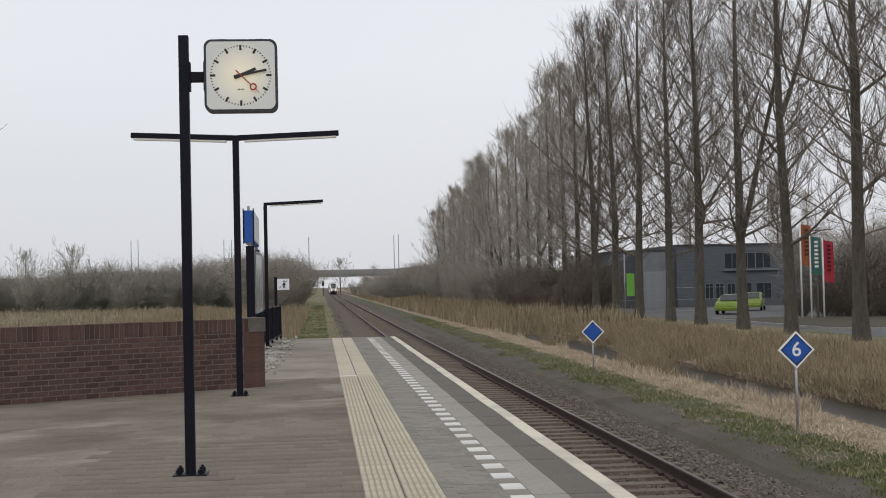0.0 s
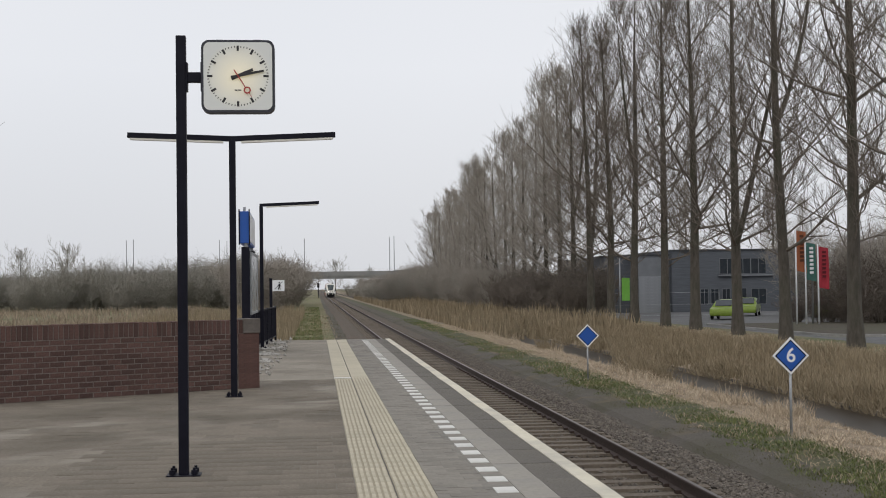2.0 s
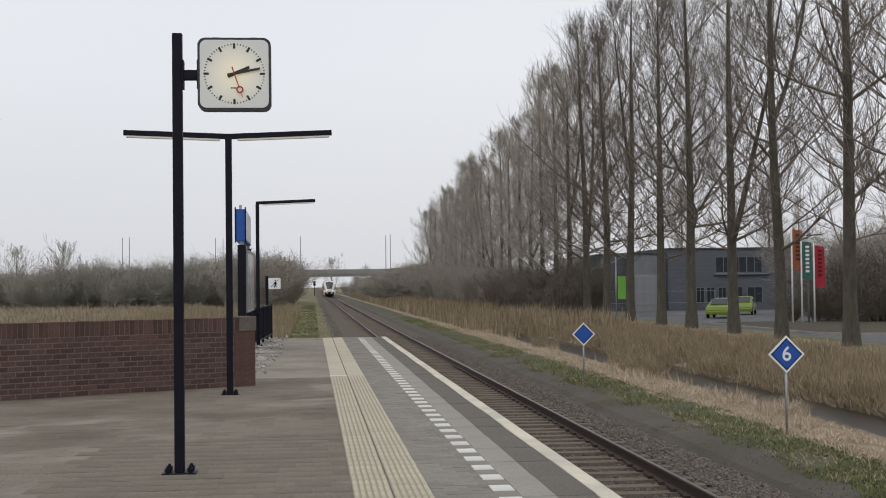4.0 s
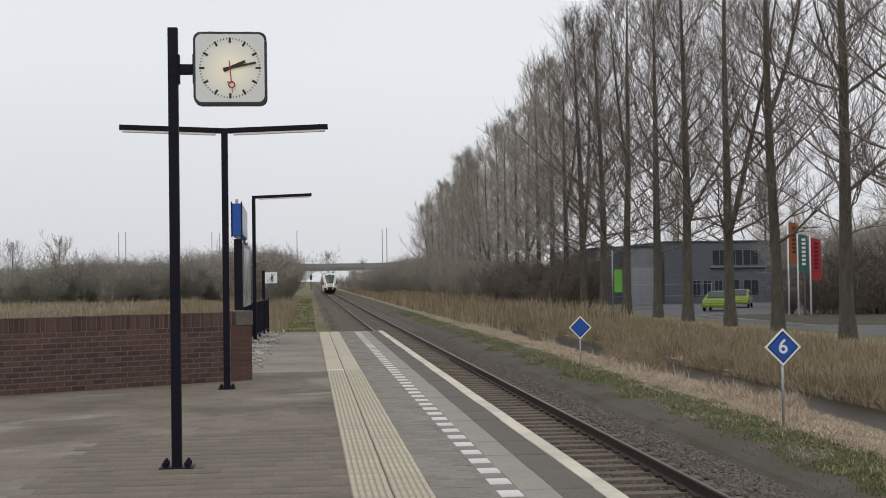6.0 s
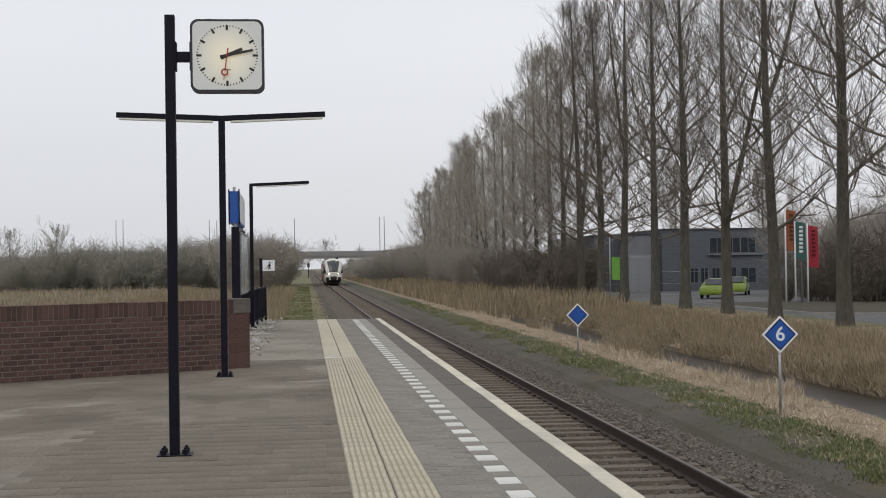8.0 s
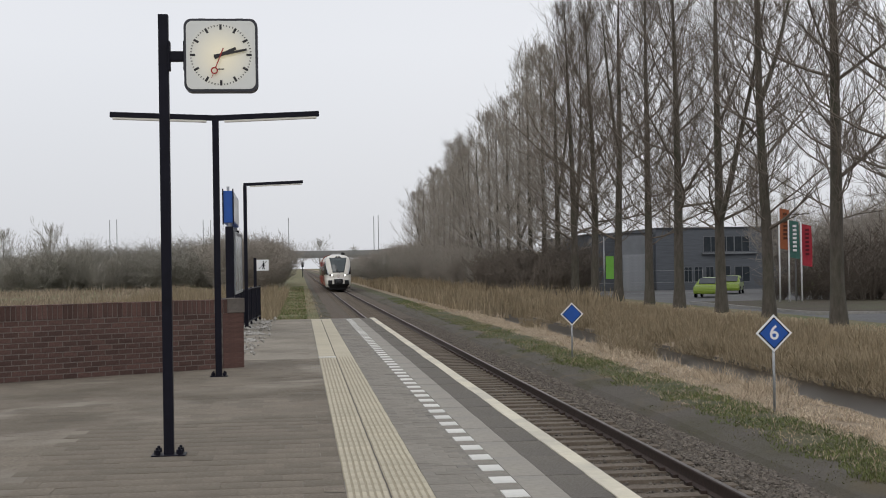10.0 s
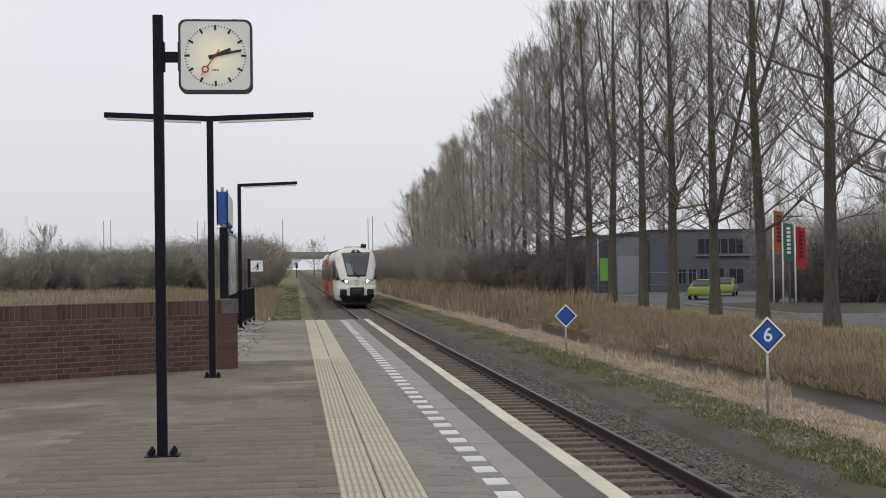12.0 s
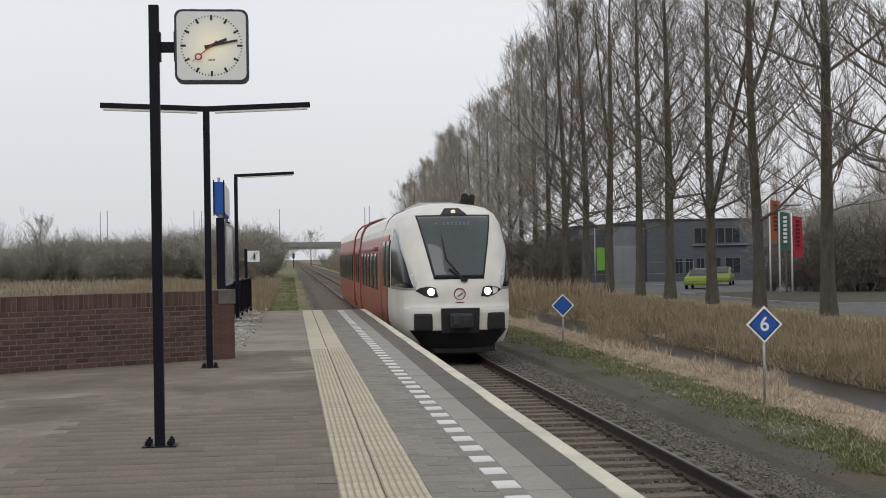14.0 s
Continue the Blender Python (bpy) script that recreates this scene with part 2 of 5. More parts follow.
PROFILE = [(-400, -1.3), (-30, -1.25), (-4, -1.2), (-1.5, -1.15), (1.2, -1.18), (2.2, -1.3), (6.0, -1.3), (6.3, -1.12), (7.0, -1.05), (8.3, -1.02), (9.3, -1.08), (9.9, -1.17),
           (10.3, -1.36), (10.8, -1.62), (12.3, -1.62), (12.7, -1.36), (13.4, -1.17), (15.2, -1.08), (18.5, -1.06), (20.0, -1.05), (23.5, -1.04), (24, -1.1), (400, -1.1)]


def ground_z(x, y):
    return lerp_table(x, PROFILE) + (0.05 * noise.noise((x * 0.4, y * 0.25, 0)) if x < 23 else 0)


def build_ground():
    xs = [-4000, -900, -300, -120, -60, -30, -20, -14, -10, -7, -5, -4, -3, -2, -1, 0, 1, 1.6, 2.2, 3, 4, 5, 6.0, 6.3, 6.7, 7.1, 7.6, 8.2, 8.8, 9.3, 9.9, 10.3, 10.8,
          11.2, 11.7, 12.3, 12.7, 13.4, 14.2, 15.2, 16.6, 17.5, 18.5, 20, 21, 23.5, 24, 30, 40, 60, 90, 140, 260, 600, 1500, 4000]
    ys = [-80, -20] + [-8 + 2 * i for i in range(60)] + [114 + 8 * i for i in range(30)] + [360, 420, 520, 700, 1000, 1600, 2600, 4200]
    verts = [(x, y, ground_z(x, y)) for y in ys for x in xs]
    w = len(xs)
    faces, kinds = [], []
    for j in range(len(ys) - 1):
        for i in range(w - 1):
            faces.append((j * w + i, j * w + i + 1, (j + 1) * w + i + 1, (j + 1) * w + i))
            x = (xs[i] + xs[i + 1]) / 2
            kinds.append(1 if 1.0 < x < 7.1 else 2 if 7.1 < x < 8.2 else 3 if 8.2 < x < 9.9 else 4 if 9.9 < x < 12.7 else 3 if 12.7 < x < 20.5 else 0)
    me = arrays("ground", verts, faces, M["ground"])
    for k in ("cess", "verge", "straw_soil", "mud"):
        me.materials.append(M[k])
    me.polygons.foreach_set("material_index", kinds)
    tagged(new("ground", me), "flat meadow and railway verge with dry winter grass", "ground", kind="structure")


build_ground()


def build_water():
    m = bpy.data.materials.new("ditch_water")
    m.use_nodes = True
    b = m.node_tree.nodes["Principled BSDF"]
    b.inputs["Base Color"].default_value = (0.032, 0.024, 0.016, 1)
    b.inputs["Roughness"].default_value = 0.35
    b.inputs["Specular IOR Level"].default_value = 0.08
    nz, bp = m.node_tree.nodes.new("ShaderNodeTexNoise"), m.node_tree.nodes.new("ShaderNodeBump")
    nz.inputs["Scale"].default_value, bp.inputs["Strength"].default_value = 6.0, 0.08
    m.node_tree.links.new(nz.outputs["Fac"], bp.inputs["Height"])
    m.node_tree.links.new(bp.outputs[0], b.inputs["Normal"])
    bm = bmesh.new()
    box(bm, 10.2, 12.8, -20, 300, -1.8, -1.44)
    setting("water", bm, m, "dark muddy water in the trackside ditch", "ditch water")


build_water()


# ---- track ----
def build_track():
    bed = bmesh.new()
    for y0, y1 in ((-15, 60), (60, 200), (200, 500), (500, 1500)):
        prism(bed, [(TRACK - 2.6, -1.35), (TRACK - 1.75, -1.105), (TRACK - 1.32, -1.10), (TRACK - 1.2, -1.135), (TRACK + 1.2, -1.135), (TRACK + 1.32, -1.10), (TRACK + 1.75, -1.105), (TRACK + 2.6, -1.35)], "y", y0, y1)
    tagged(new("ballast_bed", mesh_of("ballast_bed", bed, M["ballast"])), "rust-brown stone ballast bed under the track", "ballast", kind="structure")
    track = thing("railway_track", pose(TRACK, 0, 0), "single railway track with rusty rails on grey sleepers", "railway track")
    track["kind"] = "structure"
    prof = [(-0.07, -0.172), (0.07, -0.172), (0.07, -0.16), (0.014, -0.14), (0.012, -0.05), (0.034, -0.04), (0.036, -0.008), (0.026, 0),
            (-0.026, 0), (-0.036, -0.008), (-0.034, -0.04), (-0.012, -0.05), (-0.014, -0.14), (-0.07, -0.16)]
    for s in (-1, 1):
        bm = bmesh.new()
        prism(bm, [(s * 0.7525 + x, RAIL + z) for x, z in prof], "y", -15, 1500)
        rail = part("rail", bm, M["rail"], track)
        bm = bmesh.new()
        box(bm, s * 0.7525 - 0.027, s * 0.7525 + 0.027, -15, 1500, RAIL - 0.004, RAIL + 0.003)
        part("running_surface", bm, M["rail_top"], rail, "worn shiny rail head")
    bm = bmesh.new()
    outline = [(-0.14, -0.11), (0.14, -0.11), (0.125, 0), (-0.125, 0)]
    prism(bm, outline, "x", -1.25, 1.25)
    me = mesh_of("sleeper", bm, M["sleeper"])
    rng = random.Random(3)
    for i in range(-28, 190):
        shared("sleeper", me, track, pose(rng.uniform(-0.02, 0.02), 5 + 0.6 * i, -1.09 + rng.uniform(-0.008, 0.006), 0, 0, rng.uniform(-0.5, 0.5)))
    far = bmesh.new()
    for i in range(500):
        y = 5 + 0.6 * (190 + i)
        prism(far, [(y - 0.14, -1.2), (y + 0.14, -1.2), (y + 0.125, -1.09), (y - 0.125, -1.09)], "x", -1.25, 1.25)
    tagged(part("far_sleepers", far, M["sleeper"], track), kind="stuff")
    clip = bmesh.new()
    for i in range(60):
        for s in (-0.7525, 0.7525):
            for d in (-0.1, 0.1):
                box(clip, s + d - 0.035, s + d + 0.035, 9 + 0.6 * i - 0.4 - 0.05, 9 + 0.6 * i - 0.4 + 0.05, -1.095, -1.05)
    tagged(part("rail_fastenings", clip, M["rail"], track), kind="stuff")


build_track()


def blades(count, place, height, width, lean, rng, seg=1):
    """Grass or reed blades: slim upright triangles with a bend. place() gives x, y, z."""
    V, Fc = [], []
    for _ in range(count):
        x, y, z = place()
        h = height * rng.uniform(0.5, 1.15) * (1 + 0.7 * noise.noise((x * 0.45, y * 0.3, 7.0)))
        a, l = rng.uniform(0, 6.283), lean * rng.uniform(0.1, 1.0)
        b = rng.uniform(-0.7, 0.7)
        w = width * rng.uniform(0.6, 1.3) / 2
        dx, dy = math.cos(a) * l * h, math.sin(a) * l * h
        cx, sx = math.cos(b) * w, math.sin(b) * w
        low = max(0.25, 1 - 0.28 * l)
        k = len(V)
        V += [(x - cx, y - sx, z), (x + cx, y + sx, z), (x + dx * 0.4 + cx * 0.8, y + dy * 0.4 + sx * 0.8, z + h * 0.6 * low),
              (x + dx * 0.4 - cx * 0.8, y + dy * 0.4 - sx * 0.8, z + h * 0.6 * low), (x + dx, y + dy, z + h * (1 - 0.35 * l))]
        Fc += [(k, k + 1, k + 2, k + 3), (k + 3, k + 2, k + 4)]
    return V, Fc


def patch(rng, x0, x1, y0, y1, power=1.0, keep=None):
    def place():
        while True:
            x, y = rng.uniform(x0, x1), y0 + (y1 - y0) * rng.random() ** power
            if keep is None or keep(x, y):
                return x, y, ground_z(x, y) - 0.03
    return place


def clumpy(scale, thr, seed):
    return lambda x, y: noise.noise((x * scale, y * scale, seed)) > thr


def stuff(name, data, material, label, category):
    return tagged(new(name, arrays(name, *data, material)), label, category, kind="stuff")


def band(lo, hi, wave, seed):
    """Keeps points between two edges that wander along the track and thin out."""
    def inside(x, y):
        a = wave * noise.noise((y * 0.35, seed, 0)) + 0.5 * wave * noise.noise((x * 1.7, y * 1.4, seed))
        return lo + a < x < hi + a and noise.noise((x * 0.9, y * 0.8, seed + 3)) > -0.38
    return inside


def build_grasses():
    rng = random.Random(11)
    stuff("reed_bed", blades(46000, patch(rng, 12.7, 18.6, 24, 130, 1.5), 0.58, 0.02, 0.7, rng), M["reed"], "golden dry reeds along the far ditch bank", "reeds")
    stuff("reed_bed", blades(13000, patch(rng, 12.4, 13.5, 20, 110, 1.5, clumpy(0.5, -0.3, 12)), 0.42, 0.017, 1.2, rng), M["reed"], "pale reed stems hanging over the ditch water", "reeds")
    stuff("reed_bed", blades(12000, patch(rng, 9.0, 18.5, 75, 330, 1.3), 1.1, 0.07, 0.35, rng), M["reed"], "golden dry reeds beside the distant track", "reeds")
    stuff("reed_bed", blades(14000, patch(rng, -14, -1.25, 43, 150, 1.6), 1.05, 0.04, 0.35, rng), M["reed"], "dry reeds beyond the platform end", "reeds")
    stuff("reed_bed", blades(16000, patch(rng, -60, -3, 60, 190, 1.3, clumpy(0.05, -0.3, 14)), 0.85, 0.06, 0.6, rng), M["meadow"], "pale dry reeds on the meadow behind the wall", "reeds")
    stuff("dead_grass", blades(44000, patch(rng, 7.6, 10.9, 16, 95, 1.7, band(8.0, 9.95, 0.45, 8)), 0.15, 0.013, 2.8, rng), M["pale_straw"], "flattened pale dead grass on the ditch bank", "dead grass")
    stuff("dead_stalks", blades(1500, patch(rng, 8.8, 10.0, 26, 80, 1.3, clumpy(0.5, 0.22, 9)), 0.45, 0.012, 1.3, rng), M["pale_straw"], "upright dead stalks leaning over the ditch", "dead grass")
    stuff("dead_stalks", blades(1700, patch(rng, 9.3, 10.3, 31, 62, 1.2, clumpy(0.35, 0.22, 19)), 0.75, 0.013, 0.8, rng), M["reed"], "tall dry reed tufts on the near ditch bank", "reeds")
    stuff("dead_grass", blades(3500, patch(rng, -1.9, 1.2, 43, 180, 1.8), 0.16, 0.03, 1.6, rng), M["straw"], "dead grass among the green beyond the platform", "dead grass")
    stuff("dead_grass", blades(9000, patch(rng, 6.9, 8.3, 14, 95, 1.6), 0.12, 0.014, 2.4, rng), M["straw"], "scattered dead blades in the green verge", "dead grass")
    stuff("weeds", blades(4200, patch(rng, -0.2, 2.0, 42.3, 140, 1.9), 0.1, 0.022, 1.6, rng), M["moss"], "olive weeds between the grass strip and the track", "weeds")
    stuff("weeds", blades(5200, patch(rng, 6.2, 7.4, 14, 90, 1.6, clumpy(0.5, 0.0, 3)), 0.06, 0.018, 1.2, rng), M["moss"], "sparse weeds in the trackside gravel", "weeds")
    stuff("grass", blades(34000, patch(rng, 6.3, 8.7, 14, 110, 1.7, band(6.85, 8.15, 0.6, 5)), 0.095, 0.015, 1.4, rng), M["grass"], "short green grass along the track", "grass")
    stuff("grass", blades(13000, patch(rng, -1.4, 0.35, 42.2, 200, 1.8, clumpy(0.3, -0.3, 2)), 0.13, 0.028, 0.9, rng), M["grass"], "green grass strip beyond the platform", "grass")
    stuff("grass", blades(14000, patch(rng, 18.3, 22.2, 30, 140, 1.5), 0.2, 0.025, 0.9, rng), M["straw"], "rough dry grass under the poplars", "dead grass")


build_grasses()


def build_stones():
    rng = random.Random(5)
    V, Fc = [], []
    oct_f = ((0, 2, 4), (2, 1, 4), (1, 3, 4), (3, 0, 4), (2, 0, 5), (1, 2, 5), (3, 1, 5), (0, 3, 5))
    for _ in range(32000):
        y = 9 + 60 * rng.random() ** 1.8
        x = rng.choice((rng.uniform(2.2, 6.3), rng.uniform(2.6, 5.2), rng.uniform(5.1, 6.2), rng.uniform(5.1, 6.2), rng.uniform(5.1, 6.5)))
        u = x - TRACK
        z = -1.135 if abs(u) < 1.25 else -1.105 if abs(u) < 1.75 else -1.105 - (abs(u) - 1.75) * 0.25
        r = rng.uniform(0.02, 0.05)
        k = len(V)
        q = Euler((rng.uniform(0, 6), rng.uniform(0, 6), rng.uniform(0, 6))).to_matrix()
        for p in ((1, 0, 0), (-1, 0, 0), (0, 1, 0), (0, -1, 0), (0, 0, 1), (0, 0, -1)):
            d = q @ Vector(p) * r * rng.uniform(0.7, 1.2)
            V.append((x + d.x, y + d.y, z + r * 0.3 + d.z * 0.8))
        Fc += [tuple(k + i for i in f) for f in oct_f]
    stuff("ballast_stones", (V, Fc), M["stone"], "loose grey-brown ballast stones between the sleepers", "ballast")


build_stones()


# ---- platform ----
def build_platform():
    body = setting("platform", platform_body(), M["concrete"], "concrete station platform with worn paving", "platform")
    # edge strips
    def strip(name, x0, x1, top, material, length, label):
        y, k = -6.0, 0
        bm = bmesh.new()
        box(bm, x0 + 0.002, x1 - 0.002, 0.003, length - 0.003, -0.05, top, 0.003)
        me = mesh_of(name, bm, material)
        while y < END - 0.5:
            tagged(shared(name, me, body, pose(0, y, 0.003 * math.sin(k * 2.1))), label)
            y, k = y + length, k + 1
    strip("light_slab", 1.54, 1.80, 0.0, M["light_slab"], 1.0, "light grey edge slab")
    strip("edge_slab", 1.80, EDGE, -0.002, M["edge_slab"], 1.0, "dark worn edge slab")
    bm = bmesh.new()
    y = -6.0
    while y < END:
        wob = 0.006 * math.sin(y * 1.3)
        box(bm, 2.105 + wob, 2.25 + wob * 0.3, y, min(y + 1.0, END) - 0.004, -0.03, 0.006)
        y += 1.0
    part("edge_line", bm, M["line"], body, "cream painted edge line")
    # grey pavers between guide strip and markings
    bm = bmesh.new()
    box(bm, 0.0008, 0.1992, 0.0008, 0.1492, -0.05, 0.0)
    piece = mesh_of("grey_paver", bm, M["grey_piece"])
    bm = bmesh.new()
    rng = random.Random(8)
    y = -6.0
    j = 0
    while y < END - 0.05:
        x = 0.90 - (0.0 if j % 2 else 0.1)
        while x < 1.36:
            a, b = max(x, 0.90), min(x + 0.2, 1.362)
            if b - a > 0.03:
                if 8.6 < y < 25 and b - a > 0.195:
                    shared("grey_paver", piece, body, pose(a, y, rng.uniform(-0.003, 0.0)))
                else:
                    box(bm, a + 0.0008, b - 0.0008, y + 0.0008, y + 0.1492, -0.05, rng.uniform(-0.003, 0.001))
            x += 0.2
        y += 0.15
        j += 1
    tagged(part("grey_pavers", bm, M["grey_tile"], body, "mid-grey concrete pavers"), kind="stuff")
    # block marking
    bm = bmesh.new()
    box(bm, -0.085, 0.085, -0.147, 0.147, -0.05, 0.003, 0.003)
    white = mesh_of("white_block", bm, M["white_block"])
    bm = bmesh.new()
    box(bm, -0.09, 0.09, -0.147, 0.147, -0.05, 0.0, 0.003)
    grey = mesh_of("grey_block", bm, M["grey_tile"])
    for i in range(79):
        y = -5.75 + 0.6 * i
        shared("white_block", white, body, pose(1.45, y, 0))
        shared("grey_block", grey, body, pose(1.45, y + 0.3, 0))
    # ribbed guide tiles, two columns
    bm = bmesh.new()
    box(bm, -0.147, 0.147, -0.149, 0.149, -0.05, -0.002)
    for f in bm.faces:
        f.material_index = 1
    for k in range(6):
        x = -0.1225 + 0.049 * k
        prism(bm, [(x - 0.017, -0.003), (x + 0.017, -0.003), (x + 0.0145, 0.006), (x - 0.0145, 0.006)], "y", -0.148, 0.148)
    ribbed = mesh_of("ribbed_tile", bm, [M["tactile"], M["rib_dirt"]])
    bm = bmesh.new()
    box(bm, -0.144, 0.144, -0.149, 0.149, -0.05, 0.002, 0.003)
    flat = mesh_of("flat_tile", bm, M["tactile"])
    y, i = -5.95, 0
    while y < END - 0.1:
        for x in (0.4455, 0.7515):
            shared("flat_tile" if y > 24 else "ribbed_tile", flat if y > 24 else ribbed, body, pose(x + 0.0015 * math.sin(i * 1.7), y, 0, 0, 0, 0.2 * math.sin(i * 2.3)))
        y += 0.3
        i += 1
    bm = bmesh.new()
    box(bm, 0.592, 0.605, -6.0, END - 0.02, -0.04, -0.0035)
    part("soil_joint", bm, M["joint"], body, "dark soil in the joint of the guide strip")
    bm = bmesh.new()
    box(bm, -0.15, 0.15, -0.15, 0.15, -0.05, 0.006)
    part("white_cross_tile", bm, M["white_block"], body, "white cross tile in the guide strip", pose(0.445, 23.9, 0))
    # concrete pavers of the walking area
    rng = random.Random(21)
    bm = bmesh.new()
    box(bm, -0.1492, 0.1492, -0.1492, 0.1492, -0.05, 0.0)
    one = mesh_of("paver", bm, M["paver"])
    nearV, nearF, walkV, walkF = [], [], [], []
    count = 0
    j = 0
    y = -6.2
    while y < END - 0.1:
        x = 0.295 - 0.15 - (0.15 if j % 2 else 0.0)
        V, Fc = (walkV, walkF) if y > 23.8 else (nearV, nearF)
        if j % 2:
            k = len(V)
            V += [(0.146, y - 0.148, 0), (0.294, y - 0.148, 0), (0.294, y + 0.148, 0), (0.146, y + 0.148, 0)]
            Fc.append((k, k + 1, k + 2, k + 3))
        while x > -9.0:
            z = rng.uniform(-0.0015, 0.0) + 0.004 * noise.noise((x, y, 3))
            tilt = (rng.uniform(-0.25, 0.25), rng.uniform(-0.25, 0.25))
            off = x < -1.4 and y > 24.5
            if not off:
                if 8.5 < y < 14.5 and -2.2 < x < 0.3 and count < 300:
                    shared("paver", one, body, pose(x, y, z, tilt[0], tilt[1], 0))
                    count += 1
                else:
                    k = len(V)
                    h = 0.1492
                    tx, ty = radians(tilt[1]) * h, radians(tilt[0]) * h
                    for sx, sy in ((-1, -1), (1, -1), (1, 1), (-1, 1)):
                        V.append((x + sx * h, y + sy * h, z - sx * tx + sy * ty))
                        V.append((x + sx * h, y + sy * h, -0.05))
                    Fc += [(k, k + 2, k + 4, k + 6), (k + 1, k + 3, k + 2, k), (k + 3, k + 5, k + 4, k + 2), (k + 5, k + 7, k + 6, k + 4), (k + 7, k + 1, k, k + 6)]
            x -= 0.3
        y += 0.3
        j += 1
    for data, skin, label in (((nearV, nearF), M["paver_stuff"], "weathered grey-brown concrete pavers"), ((walkV, walkF), M["pale_paver"], "paler dusty concrete pavers")):
        o = new("paving", arrays("paving", *data, skin))
        o.parent = body
        tagged(o, label, kind="stuff")


def platform_body():
    bm = bmesh.new()
    prism(bm, [(EDGE - 0.3, -1.4), (EDGE - 0.06, -1.4), (EDGE - 0.06, -0.16), (EDGE, -0.14), (EDGE, -0.014), (1.82, -0.014), (1.80, -0.007), (-12, -0.007), (-12, -1.4)], "y", -30, END)
    return bm


build_platform()


# ---- brick wall ----
def build_wall():
    L, H0, T = 7.0, 0.88, 0.34
    wall = thing("brick_wall", pose(-0.93, 22.0, 0, 0, 0, 31.4), "low red-brown brick wall with a soldier course on top", "brick wall")
    wall["kind"] = "structure"
    core = bmesh.new()
    box(core, -L, -0.02, 0.006, T - 0.006, -0.2, H0 + 0.2)
    part("mortar_core", core, M["mortar"], wall, "recessed grey mortar")
    rng = random.Random(4)
    bm = bmesh.new()
    box(bm, -0.102, 0.102, 0, 0.1, 0.005, 0.069, 0.004)
    full = mesh_of("brick", bm, M["brick"])
    bm = bmesh.new()
    box(bm, -0.05, 0.05, 0, 0.1, 0.005, 0.073, 0.004)
    half = mesh_of("brick", bm, M["brick"])
    bm = bmesh.new()
    box(bm, -0.032, 0.032, 0, T, 0.0, 0.215, 0.005)
    soldier = mesh_of("soldier_brick", bm, M["brick"])
    bm = bmesh.new()
    box(bm, -0.37, 0.004, -0.004, T, 0.0005, 0.0785, 0.002)
    pier = mesh_of("pier_brick", bm, mat("smoother_red_brick", (0.082, 0.044, 0.037), (0.125, 0.066, 0.054), 18, 0.9, 0.5, 60, c3=(0.08, 0.05, 0.042), scale2=2.0, vary=0.08))
    for c in range(11):
        x = -0.485 - (0.11 if c % 2 else 0.0)
        shared("pier_brick", pier, wall, pose(0, rng.uniform(-0.002, 0.002), c * 0.08))
        while x > -5.2:
            shared("brick", full, wall, pose(x, rng.uniform(-0.003, 0.003), c * 0.08, 0, 0, rng.uniform(-0.4, 0.4)))
            x -= 0.22
    for i in range(85):
        x = -0.32 - 0.078 * i
        shared("soldier_brick", soldier, wall, pose(x, rng.uniform(-0.006, 0.002), H0 + 0.004 + rng.uniform(-0.004, 0.004)))
    bm = bmesh.new()
    for c in range(11):
        x = -5.2 - (0.11 if c % 2 else 0.0)
        while x > -L:
            box(bm, x - 0.105, x + 0.105, 0, 0.1, c * 0.08 + 0.005, c * 0.08 + 0.073)
            x -= 0.22
    tagged(part("far_bricks", bm, M["brick"], wall), kind="stuff")
    bm = bmesh.new()
    box(bm, -0.29, 0.02, -0.02, T + 0.02, H0 + 0.0, H0 + 0.235, 0.012)
    part("coping_block", bm, mat("stained_coping", (0.10, 0.088, 0.078), (0.16, 0.142, 0.126), 12, 0.92, 0.5, 60, c3=(0.075, 0.06, 0.052), scale2=3.0), wall, "stained grey coping block at the wall end")


build_wall()


# ---- clock on its post ----
CX, CY = -1.14, 11.75


def rounded_square(h, r, n=6):
    pts = []
    for k, (sx, sy) in enumerate(((1, 1), (-1, 1), (-1, -1), (1, -1))):
        for i in range(n + 1):
            a = math.pi / 2 * (k + i / n)
            pts.append((sx * (h - r) + r * math.cos(a), sy * (h - r) + r * math.sin(a)))
    return pts


def bolt_base(t, half=0.17):
    bm = bmesh.new()
    box(bm, -half * 0.85, half * 0.85, -half * 0.6, half * 0.6, 0.001, 0.012, 0.003)
    part("base_plate", bm, M["black"], t)
    for sx in (-1, 1):
        for sy in (-1, 1):
            bm = bmesh.new()
            tube(bm, (sx * half * 0.55, sy * half * 0.4, 0.005), (sx * half * 0.55, sy * half * 0.4, 0.075), 0.013, n=8)
            tube(bm, (sx * half * 0.55, sy * half * 0.4, 0.018), (sx * half * 0.55, sy * half * 0.4, 0.055), 0.027, n=6)
            part("anchor_bolt", bm, M["black"], t)


